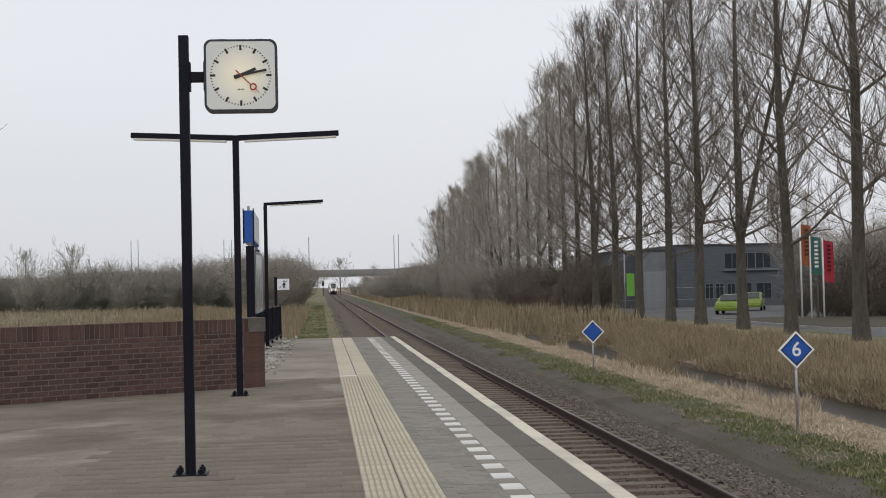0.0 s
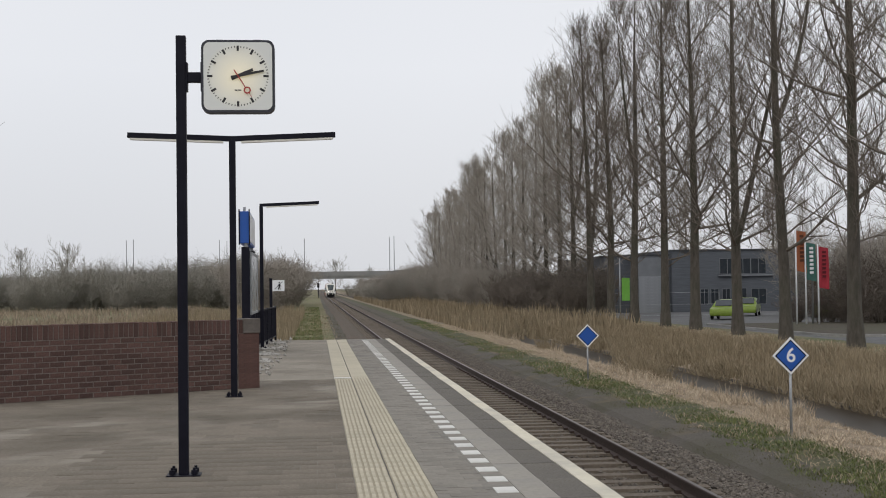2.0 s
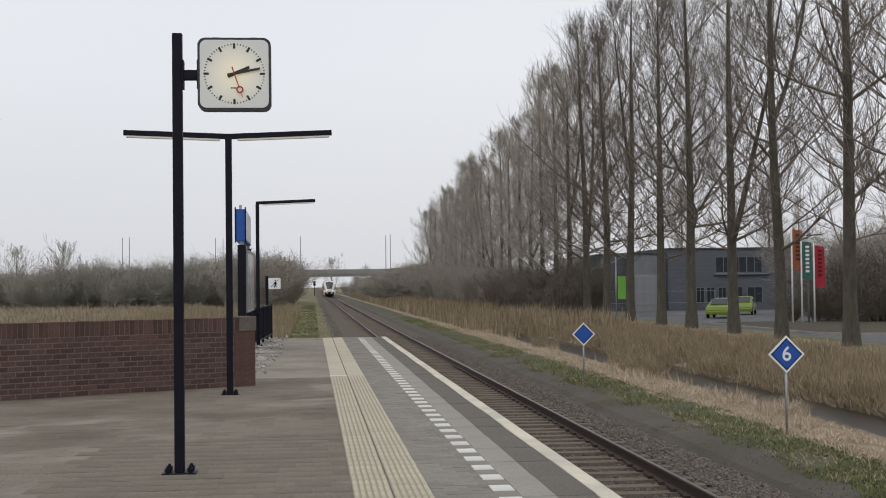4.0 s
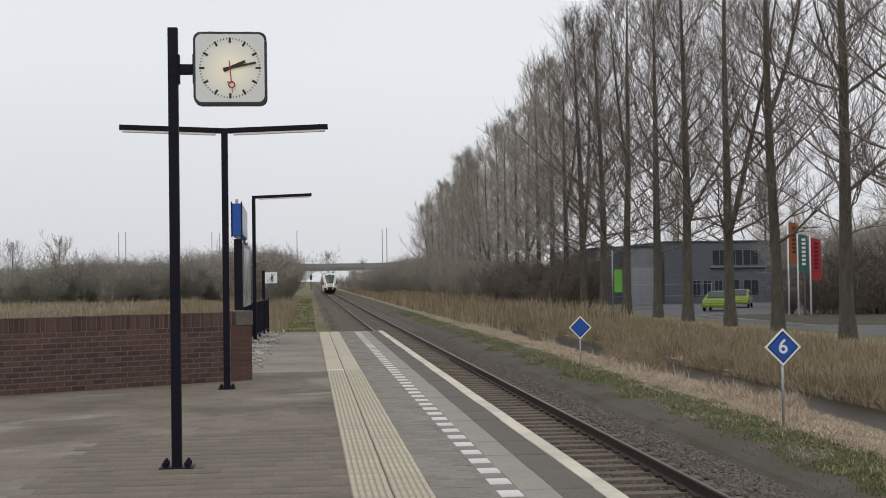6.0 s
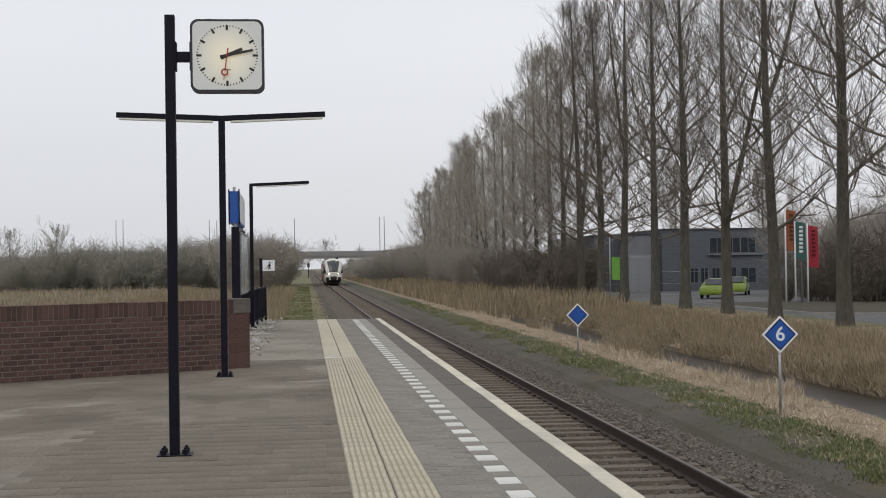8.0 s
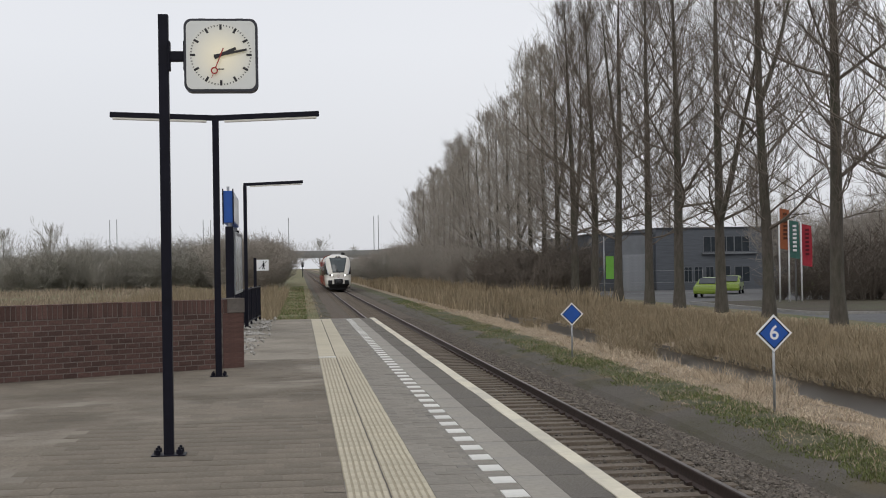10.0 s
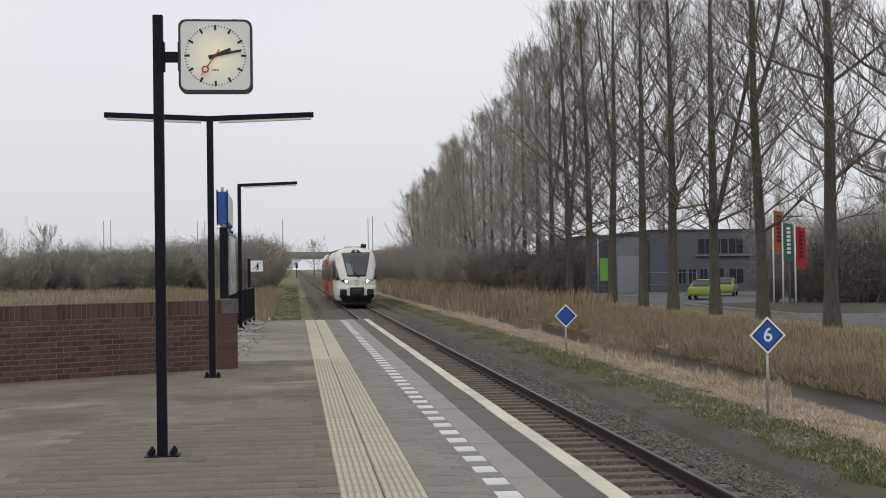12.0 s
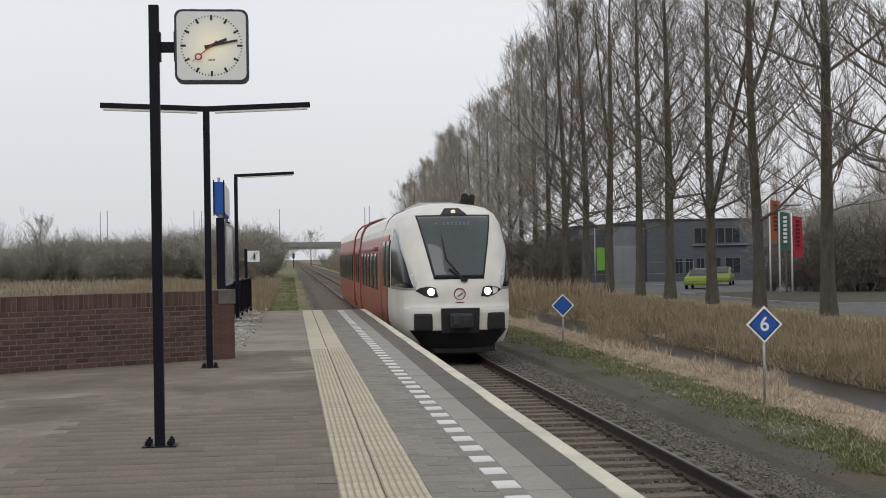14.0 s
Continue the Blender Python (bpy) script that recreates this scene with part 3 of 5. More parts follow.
def build_clock():
    post = thing("clock_post", pose(CX, CY, 0), "tall square blue-black steel post bolted to the platform", "clock post")
    bm = bmesh.new()
    box(bm, -0.042, 0.042, -0.042, 0.042, 0.01, 3.772, 0.006)
    part("column", bm, M["black"], post)
    bolt_base(post)
    bm = bmesh.new()
    box(bm, 0.04, 0.185, -0.04, 0.04, 3.37, 3.455, 0.008)
    part("bracket_arm", bm, M["black"], post)
    for x in (0.041, 0.168):
        bm = bmesh.new()
        box(bm, x, x + 0.016, -0.05, 0.05, 3.29, 3.54, 0.005)
        part("bracket_plate", bm, M["black"], post)

    clock = thing("station_clock", pose(CX + 0.49, CY - 0.02, 3.412), "square backlit station clock with rounded corners and black rim", "clock")
    bm = bmesh.new()
    prism(bm, rounded_square(0.312, 0.065), "y", -0.07, 0.07)
    part("housing", bm, mat("slate_clock_case", (0.022, 0.023, 0.032), (0.032, 0.033, 0.044), 4, 0.4), clock)
    for s in (-1, 1):
        bm = bmesh.new()
        box(bm, s * 0.16 - 0.03, s * 0.16 + 0.03, -0.02, 0.02, 0.31, 0.325, 0.003)
        part("top_lug", bm, M["steel"], clock)
    bm = bmesh.new()
    prism(bm, rounded_square(0.292, 0.055), "y", -0.076, -0.069)
    fm = bpy.data.materials.new("backlit_clock_face")
    fm.use_nodes = True
    n, l = fm.node_tree.nodes, fm.node_tree.links
    b = n["Principled BSDF"]
    b.inputs["Base Color"].default_value = (0.60, 0.61, 0.585, 1)
    b.inputs["Roughness"].default_value = 0.25
    tc, ln, mr, rp = n.new("ShaderNodeTexCoord"), n.new("ShaderNodeVectorMath"), n.new("ShaderNodeMapRange"), n.new("ShaderNodeValToRGB")
    ln.operation = "LENGTH"
    l.new(tc.outputs["Object"], ln.inputs[0])
    l.new(ln.outputs["Value"], mr.inputs["Value"])
    mr.inputs["From Min"].default_value, mr.inputs["From Max"].default_value = 0.02, 0.30
    rp.color_ramp.elements[0].color, rp.color_ramp.elements[1].color = (0.36, 0.29, 0.13, 1), (0.055, 0.056, 0.053, 1)
    l.new(mr.outputs[0], rp.inputs["Fac"])
    l.new(rp.outputs[0], b.inputs["Emission Color"])
    b.inputs["Emission Strength"].default_value = 1.0
    face = part("clock_face", bm, fm, clock, "white backlit dial")
    ink = mat("black_dial_ink", (0.025, 0.024, 0.026), rough=0.5)
    for i in range(60):
        a = 2 * math.pi * i / 60
        big = i % 5 == 0
        bm = bmesh.new()
        if big:
            box(bm, -0.0098, 0.0098, -0.0785, -0.0755, 0.216, 0.262, 0.0012)
            me_name = "hour_mark"
        else:
            box(bm, -0.0035, 0.0035, -0.0785, -0.0755, 0.246, 0.260)
            me_name = "minute_mark"
        part(me_name, bm, ink, face, "", pose(0, 0, 0, 0, math.degrees(a), 0))
    bm = bmesh.new()
    prism(bm, [(-0.015, -0.06), (0.015, -0.06), (0.012, 0.14), (-0.012, 0.14)], "y", -0.086, -0.081)
    part("hour_pointer", bm, ink, clock, "", pose(0, 0, 0, 0, 66.4, 0))
    bm = bmesh.new()
    prism(bm, [(-0.012, -0.06), (0.012, -0.06), (0.009, 0.225), (-0.009, 0.225)], "y", -0.092, -0.087)
    part("minute_pointer", bm, ink, clock, "", pose(0, 0, 0, 0, 78.5, 0))
    red = mat("red_pointer", (0.34, 0.03, 0.03), rough=0.4)
    bm = bmesh.new()
    prism(bm, [(-0.005, -0.06), (0.005, -0.06), (0.0045, 0.118), (-0.0045, 0.118)], "y", -0.098, -0.094)
    prism(bm, [(-0.0025, 0.175), (0.0025, 0.175), (0.002, 0.215), (-0.002, 0.215)], "y", -0.098, -0.094)
    ring = []
    for r in (0.031, 0.019):
        for y in (-0.099, -0.094):
            ring.append([bm.verts.new((r * math.cos(2 * math.pi * i / 24), y, 0.147 + r * math.sin(2 * math.pi * i / 24))) for i in range(24)])
    for i in range(24):
        j = (i + 1) % 24
        for p, q in ((0, 1), (1, 3), (3, 2), (2, 0)):
            bm.faces.new((ring[p][i], ring[p][j], ring[q][j], ring[q][i]))
    second = part("second_pointer", bm, red, clock, "red pointer with a ring")
    bm = bmesh.new()
    for i in range(5):
        box(bm, -0.028 + 0.012 * i, -0.020 + 0.012 * i, -0.0785, -0.0755, -0.128, -0.116)
    part("maker_mark", bm, ink, face, "small unreadable maker mark")
    return second


SECOND = build_clock()


# ---- platform lamps ----
def lamp_box(*a):
    bm = bmesh.new()
    box(bm, *a, 0.006)
    return bm


DIFF = mat("opal_lamp_cover", (0.62, 0.60, 0.54), (0.68, 0.66, 0.60), 4, 0.4)


def build_lamps():
    for (x, y, h, arms) in ((-1.22, 20.2, 3.79, (-1, 1)), (-1.43, 36.0, 3.78, (1,))):
        label = "black double-armed platform lamp post" if len(arms) == 2 else "black single-armed platform lamp post"
        t = thing("platform_lamp", pose(x, y, 0), label, "lamp post")
        part("column", lamp_box(-0.047, 0.047, -0.047, 0.047, 0.01, h), M["black"], t)
        bolt_base(t, 0.15)
        for s in arms:
            a = part("arm", lamp_box(-0.04 if len(arms) == 1 else 0.0, 1.53, -0.04, 0.04, -0.01, 0.068), M["black"], t, "",
                     pose(0, 0, h, 0, -2.2, 0 if s > 0 else 180))
            bm = bmesh.new()
            box(bm, 0.13, 1.49, -0.034, 0.034, -0.042, -0.008, 0.008)
            part("diffuser", bm, DIFF, a, "pale lamp cover")


build_lamps()


# ---- information pillar, railing, signs ----
def build_signs():
    t = thing("station_sign", pose(-1.56, 30.0, 0), "long blue and white station board on two dark posts", "station sign")
    for y, dx in ((0.0, 0.02), (3.5, -0.02)):
        bm = bmesh.new()
        box(bm, dx - 0.09, dx + 0.09, y - 0.05, y + 0.05, 0.0, 2.52, 0.008)
        post = part("post", bm, M["black"], t, "dark blue-black post")
        bm = bmesh.new()
        box(bm, dx - 0.03, dx + 0.05, y - 0.03, y + 0.03, 2.5, 2.64, 0.006)
        part("bracket", bm, M["steel"], post, "grey steel bracket")
    board = pose(0.0, 0, 0, 0, 0, 0.9)
    bm = bmesh.new()
    box(bm, -0.115, 0.115, -0.12, 3.6, 2.6, 3.3, 0.01)
    sign = part("sign_box", bm, M["blue"], t, "blue enamel sign box", board)
    bm = bmesh.new()
    box(bm, 0.117, 0.125, -0.08, 3.56, 2.64, 3.26)
    part("sign_face", bm, M["white"], sign, "white sign face")
    for x in (-0.11, 0.11):
        bm = bmesh.new()
        box(bm, x - 0.014, x + 0.014, -0.15, -0.115, 2.56, 3.34, 0.004)
        part("end_trim", bm, M["black"], sign)
    bm = bmesh.new()
    box(bm, 0.10, 0.13, 0.25, 3.4, 1.08, 2.36)
    pane = part("notice_pane", bm, mat("pale_notice_sheet", (0.30, 0.32, 0.33), (0.38, 0.40, 0.41), 2, 0.2), t, "pale notice panel behind glass")
    for z0, z1, y0, y1 in ((1.02, 1.08, 0.2, 3.45), (2.36, 2.42, 0.2, 3.45), (1.08, 2.36, 0.19, 0.25), (1.08, 2.36, 3.4, 3.46)):
        bm = bmesh.new()
        box(bm, 0.09, 0.14, y0, y1, z0, z1, 0.004)
        part("pane_frame", bm, M["steel"], pane, "grey steel frame")
    bm = bmesh.new()
    box(bm, -0.03, 0.03, 0.0, 0.06, 3.3, 3.4, 0.006)
    part("lifting_lug", bm, M["steel"], sign)

    r = thing("railing", pose(-1.62, 33.5, 0, 0, 0, 0), "black metal bar railing beside the platform", "railing")
    dx, dy = 0.34, 9.0
    for z in (0.12, 1.02):
        bm = bmesh.new()
        tube(bm, (0, 0, z), (dx, dy, z), 0.025, n=8)
        part("rail_bar", bm, M["black"], r)
    for i in range(6):
        bm = bmesh.new()
        box(bm, dx * i / 5 - 0.03, dx * i / 5 + 0.03, dy * i / 5 - 0.03, dy * i / 5 + 0.03, 0, 1.06, 0.004)
        part("post", bm, M["black"], r)
    bm = bmesh.new()
    tube(bm, (0, 0, 0.12), (0, 0, 1.02), 0.011, n=6)
    me = mesh_of("bar", bm, M["black"])
    for i in range(80):
        shared("bar", me, r, pose(dx * (i + 0.5) / 80, dy * (i + 0.5) / 80, 0))

    s = thing("warning_sign", pose(-1.40, 42.2, 0), "small white no-trespassing sign on a black post", "warning sign")
    bm = bmesh.new()
    box(bm, -0.045, 0.045, -0.045, 0.045, 0, 1.92, 0.004)
    part("post", bm, M["black"], s)
    bm = bmesh.new()
    box(bm, 0.05, 0.42, -0.06, -0.04, 1.52, 1.86, 0.006)
    plate = part("plate", bm, M["white"], s, "white enamel plate")
    bm = bmesh.new()
    for a, c, r in (((0.23, 1.57), (0.26, 1.68), 0.014), ((0.29, 1.57), (0.26, 1.68), 0.014), ((0.26, 1.67), (0.26, 1.75), 0.022), ((0.20, 1.66), (0.26, 1.74), 0.011), ((0.31, 1.66), (0.26, 1.74), 0.011), ((0.12, 1.58), (0.36, 1.81), 0.008)):
        tube(bm, (a[0], -0.061, a[1]), (c[0], -0.061, c[1]), r, n=6)
    tube(bm, (0.26, -0.068, 1.79), (0.26, -0.06, 1.79), 0.022, n=10)
    part("pictogram", bm, M["black"], plate, "black pictogram")


build_signs()


def build_diamond(y, digit):
    h = 0.32
    zc = 0.335 if digit else 0.18
    label = "blue diamond trackside sign with a white 6 on a grey post" if digit else "blank blue diamond trackside sign on a grey post"
    t = thing("trackside_sign", pose(8.03 if digit else 7.46, y, 0), label, "railway sign", "diamond trackside signs")
    bm = bmesh.new()
    tube(bm, (0, 0.03, -1.25), (0, 0.03, zc + 0.15), 0.024, n=10)
    part("post", bm, M["steel"], t, "galvanised steel post")
    def diamond(a, y0, y1):
        b = bmesh.new()
        prism(b, [(a, zc), (0, zc + a), (-a, zc), (0, zc - a)], "y", y0, y1)
        return b
    part("border", diamond(h, -0.012, 0.004), M["white"], t, "white border plate")
    part("inner_border", diamond(h - 0.045, -0.016, -0.010), M["black"], t, "thin black inner border")
    panel = part("panel", diamond(h - 0.07, -0.0195, -0.014), M["blue"], t, "blue enamel panel")
    if digit:
        cu = bpy.data.curves.new("numeral", "FONT")
        cu.body, cu.size, cu.align_x, cu.align_y, cu.extrude, cu.offset = "6", 0.34, "CENTER", "CENTER", 0.002, 0.004
        cu.materials.append(M["white"])
        o = new("numeral", cu)
        o.parent = panel
        o.matrix_basis = pose(0, -0.0225, zc, 90, 0, 0)
    for z in (zc - 0.12, zc + 0.12):
        bm = bmesh.new()
        box(bm, -0.04, 0.04, 0.0, 0.06, z - 0.015, z + 0.015, 0.004)
        part("clamp", bm, M["steel"], t)


build_diamond(22.4, True)
build_diamond(36.9, False)


def build_rubble():
    rng = random.Random(31)
    bm = bmesh.new()
    for k in range(5):
        y0 = 26.5 + 3.1 * k
        pts = [(-1.42 + 0.03 * k + (0.32 if i in (1, 2) else 0) + rng.uniform(-0.1, 0.1) + (0.12 if i == 1 else 0), y0 + (1.3 if i > 1 else 0) + rng.uniform(-0.3, 0.3)) for i in range(4)]
        prism(bm, pts, "z", -0.02, 0.012 + 0.004 * k)
    tagged(new("mortar_patch", mesh_of("mortar_patch", bm, M["rubble"])), "pale broken mortar patches beside the railing", "rubble", kind="stuff")
    V, Fc = [], []
    oct_f = ((0, 2, 4), (2, 1, 4), (1, 3, 4), (3, 0, 4), (2, 0, 5), (1, 2, 5), (3, 1, 5), (0, 3, 5))
    for _ in range(420):
        y = rng.uniform(25.0, 42.0)
        x = -1.5 + 0.75 * rng.random() ** 2.4
        r = rng.uniform(0.01, 0.07) * rng.random() ** 0.5
        k = len(V)
        for p in ((1, 0, 0), (-1, 0, 0), (0, 1, 0), (0, -1, 0), (0, 0, 1), (0, 0, -1)):
            V.append(tuple(c + d * r * rng.uniform(0.6, 1.3) for c, d in zip((x, y, 0.01 + r * 0.4), p)))
        Fc += [tuple(k + i for i in f) for f in oct_f]
    stuff("rubble", (V, Fc), M["rubble"], "loose pale mortar rubble beside the railing", "rubble")


build_rubble()


# ---- train ----
NOSE = [(0.22, 0.30, 1.30), (0.55, 0.05, 1.39), (1.09, -0.02, 1.43), (1.13, 0.04, 1.43), (1.6, 0.08, 1.43), (1.9, 0.16, 1.43), (2.6, 0.52, 1.42), (3.15, 0.86, 1.34), (3.42, 1.12, 1.22),
        (3.57, 1.5, 1.05), (3.67, 2.05, 0.80), (3.73, 2.7, 0.5), (3.75, 3.2, 0.15)]


def row_at(z):
    for (z0, y0, w0), (z1, y1, w1) in zip(NOSE, NOSE[1:]):
        if z <= z1:
            k = (z - z0) / (z1 - z0)
            return y0 + (y1 - y0) * k, w0 + (w1 - w0) * k
    return NOSE[-1][1:]


def plan(k):
    """Half width of the nose, as a share of the full one, k metres behind its tip."""
    s = min(1.0, k / 0.85)
    u = min(1.0, k / 3.0)
    return 0.86 * (1 - (1 - s) ** 2.8) ** (1 / 2.8) + 0.14 * (1 - (1 - u) ** 2)


def nose_y(x, z, out=0.0):
    y0, w = row_at(z)
    lo, hi = 0.0, 6.0
    for _ in range(28):
        mid = (lo + hi) / 2
        lo, hi = (mid, hi) if plan(mid) * w < abs(x) - 1e-6 else (lo, mid)
    return y0 + hi - out


def side_x(y, z, out=0.0):
    y0, w = row_at(z)
    return w * plan(max(0.0, y - y0)) + out


def front_patch(outline, out, thick=0.03, steps=6):
    """A panel following the front: outline in x, z split to a fine grid of strips between left and right edges."""
    (xl0, z0), (xr0, _), (xr1, z1), (xl1, _) = outline
    bm = bmesh.new()
    n, m = 36, 20
    def sheet(o):
        g = []
        for j in range(m + 1):
            k = j / m
            z = z0 + (z1 - z0) * k
            a, b = xl0 + (xl1 - xl0) * k, xr0 + (xr1 - xr0) * k
            g.append([bm.verts.new((a + (b - a) * i / n, nose_y(a + (b - a) * i / n, z, o), z)) for i in range(n + 1)])
        return g
    g, h = sheet(out), sheet(out - thick)
    for j in range(m):
        for i in range(n):
            f = bm.faces.new((g[j][i], g[j][i + 1], g[j + 1][i + 1], g[j + 1][i]))
            f.smooth = True
    rim = [(0, i) for i in range(n)] + [(j, n) for j in range(m)] + [(m, i) for i in range(n, 0, -1)] + [(j, 0) for j in range(m, 0, -1)]
    for (a, b), (c, d) in zip(rim, rim[1:] + rim[:1]):
        bm.faces.new((g[a][b], h[a][b], h[c][d], g[c][d]))
    return bm


def side_patch(s, rows, out, n=28):
    """A panel on the flank: rows of (z, y_front, y_back)."""
    bm = bmesh.new()
    g = [[bm.verts.new((s * side_x(y0 + (y1 - y0) * i / n, z, out), y0 + (y1 - y0) * i / n, z)) for i in range(n + 1)] for z, y0, y1 in rows]
    h = [[bm.verts.new((s * side_x(y0 + (y1 - y0) * i / n, z, out - 0.03), y0 + (y1 - y0) * i / n, z)) for i in range(n + 1)] for z, y0, y1 in rows]
    m = len(rows) - 1
    for j in range(m):
        for i in range(n):
            f = bm.faces.new((g[j][i], g[j][i + 1], g[j + 1][i + 1], g[j + 1][i]))
            f.smooth = True
    rim = [(0, i) for i in range(n)] + [(j, n) for j in range(m)] + [(m, i) for i in range(n, 0, -1)] + [(j, 0) for j in range(m, 0, -1)]
    for (a, b), (c, d) in zip(rim, rim[1:] + rim[:1]):
        bm.faces.new((g[a][b], h[a][b], h[c][d], g[c][d]))
    return bm


def shell(y_start, y_end, front):
    """Body shell of a car; with the shaped cab where front is set, else a plain prism of the same section."""
    bm = bmesh.new()
    zs = []
    for (a, _, _), (b, _, _) in zip(NOSE, NOSE[1:]):
        zs += [a + (b - a) * q / 4 for q in range(4)]
    zs.append(NOSE[-1][0])
    rings = []
    for z in zs:
        y0, w = row_at(z)
        ring = []
        if front:
            N = 64
            ring.append((-w, y_end))
            for i in range(N + 1):
                e = abs(2 * i / N - 1)
                k = 3.0 * e ** 2.6
                x = math.copysign(w * plan(k), i - N / 2)
                ring.append((x, y0 + k))
            ring.append((w, y_end))
        else:
            ring = [(-w, y_end), (-w, y_start), (w, y_start), (w, y_end)]
        rings.append([bm.verts.new((x, y, z)) for x, y in ring])
    n = len(rings[0])
    for r0, r1 in zip(rings, rings[1:]):
        for i in range(n):
            f = bm.faces.new((r0[i], r0[(i + 1) % n], r1[(i + 1) % n], r1[i]))
            f.smooth = front and 0 < i < n - 2
    bm.faces.new(rings[0])
    bm.faces.new(rings[-1][::-1])
    return bm


def build_train():
    white = mat("white_train_paint", (0.66, 0.64, 0.585), (0.72, 0.70, 0.645), 2, 0.32, c3=(0.50, 0.475, 0.41), scale2=0.8, fac3=0.5)
    red = mat("red_train_paint", (0.27, 0.04, 0.03), (0.33, 0.055, 0.04), 2, 0.32, c3=(0.29, 0.11, 0.07), scale2=0.5, fac3=0.7)
    dark = mat("black_train_plastic", (0.008, 0.008, 0.009), (0.016, 0.016, 0.017), 8, 0.65, 0.2, 40)
    screen = mat("tinted_windscreen", (0.03, 0.042, 0.045), (0.045, 0.058, 0.06), 1.0, 0.06, spec=0.7)
    grey = mat("light_grey_roof_fairing", (0.42, 0.43, 0.44), (0.52, 0.53, 0.54), 5, 0.5, 0.1, 20)
    side_glass = mat("dark_side_glazing", (0.012, 0.014, 0.016), (0.022, 0.024, 0.026), 1.0, 0.12, spec=0.22)
    maroon = mat("maroon_train_paint", (0.19, 0.022, 0.02), (0.23, 0.03, 0.026), 2, 0.35)
    lamp = bpy.data.materials.new("lit_headlamp")
    lamp.use_nodes = True
    b = lamp.node_tree.nodes["Principled BSDF"]
    b.inputs["Base Color"].default_value = (0.9, 0.9, 0.85, 1)
    b.inputs["Emission Color"].default_value = (1.0, 0.96, 0.86, 1)
    b.inputs["Emission Strength"].default_value = 4.0
    soft_lamp = mat("dim_warm_lamp", (0.85, 0.78, 0.62), rough=0.3)
    b = soft_lamp.node_tree.nodes["Principled BSDF"]
    b.inputs["Emission Color"].default_value = (1.0, 0.85, 0.6, 1)
    b.inputs["Emission Strength"].default_value = 0.35
    train = thing("passenger_train", pose(TRACK, 300, RAIL + 0.16), "white and red articulated diesel railcar train with lit headlamps", "train")
    L1 = 18.5
    body = part("cab_car_body", shell(0, L1, True), white, train, "white rounded cab car body")
    # windscreen with dark surround
    part("windscreen_surround", front_patch(((-0.61, 1.80), (0.61, 1.80), (0.94, 3.385), (-0.94, 3.385)), 0.012), dark, body, "black rubber windscreen surround")
    part("windscreen", front_patch(((-0.58, 1.85), (0.58, 1.85), (0.895, 3.345), (-0.895, 3.345)), 0.02), screen, body, "large tinted windscreen")
    part("destination_hood", front_patch(((-0.36, 3.355), (0.36, 3.355), (0.18, 3.565), (-0.18, 3.565)), 0.02), dark, body, "dark hood over the top lamp")
    bm = bmesh.new()
    tube(bm, (0, nose_y(0, 3.46, 0.10), 3.46), (0, nose_y(0, 3.46, -0.05), 3.46), 0.055, n=16)
    part("top_lamp", bm, soft_lamp, body, "lit round top lamp")
    bm = bmesh.new()
    for i in range(9):
        if i != 1:
            x = -0.5 + 0.1 * i
            prism(bm, [(x, 3.09), (x + 0.06, 3.09), (x + 0.06, 3.2), (x, 3.2)], "y", nose_y(x, 3.15, 0.03), nose_y(x, 3.15, 0.02))
    part("destination_text", bm, mat("pale_display", (0.16, 0.20, 0.19), rough=0.5), body, "faint unreadable destination display")
    # wiper
    bm = bmesh.new()
    p = [(0.1, 1.80), (-0.28, 2.28), (-0.36, 2.85)]
    for a, c in zip(p, p[1:]):
        tube(bm, (a[0], nose_y(*a, 0.06), a[1]), (c[0], nose_y(*c, 0.05), c[1]), 0.02, 0.012, n=6)
    tube(bm, (-0.22, nose_y(-0.22, 2.05, 0.06), 2.05), (0.06, nose_y(0.06, 1.82, 0.07), 1.82), 0.03, n=6)
    box(bm, 0.04, 0.2, nose_y(0.1, 1.78, 0.08), nose_y(0.1, 1.78, -0.02), 1.74, 1.82, 0.01)
    part("wiper", bm, dark, body, "black windscreen wiper")
    # headlamps
    for s in (-1, 1):
        bm = bmesh.new()
        pts = [(0.52, 1.38), (0.70, 1.36), (0.84, 1.40), (1.06, 1.53), (0.93, 1.60), (0.72, 1.63), (0.58, 1.60)]
        lo = [bm.verts.new((s * x, nose_y(x, z, 0.02), z)) for x, z in pts]
        hi = [bm.verts.new((s * x, nose_y(x, z, -0.05), z)) for x, z in pts]
        bm.faces.new(lo)
        for i in range(len(pts)):
            bm.faces.new((lo[i], lo[(i + 1) % len(pts)], hi[(i + 1) % len(pts)], hi[i]))
        house = part("headlamp_housing", bm, dark, body, "dark almond-shaped headlamp housing")
        bm = bmesh.new()
        tube(bm, (s * 0.687, nose_y(0.687, 1.5, 0.045), 1.5), (s * 0.687, nose_y(0.687, 1.5, -0.02), 1.5), 0.088, n=18)
        part("headlamp", bm, lamp, house, "lit headlamp")
        # bumper pads
        bm = bmesh.new()
        yb = nose_y(1.05, 0.8, 0.0)
        box(bm, min(s * 0.665, s * 1.10), max(s * 0.665, s * 1.10), nose_y(0.95, 0.8, 0.16), yb + 0.2, 0.56, 0.98, 0.05)
        part("bumper_pad", bm, dark, body, "black rubber bumper pad")
    bm = bmesh.new()
    prism(bm, [(-0.45, 0.5), (0.45, 0.5), (0.47, 1.10), (-0.47, 1.10)], "y", nose_y(0.3, 0.8, 0.06), 1.2)
    coup = part("coupler_recess", bm, dark, body, "dark coupler recess")
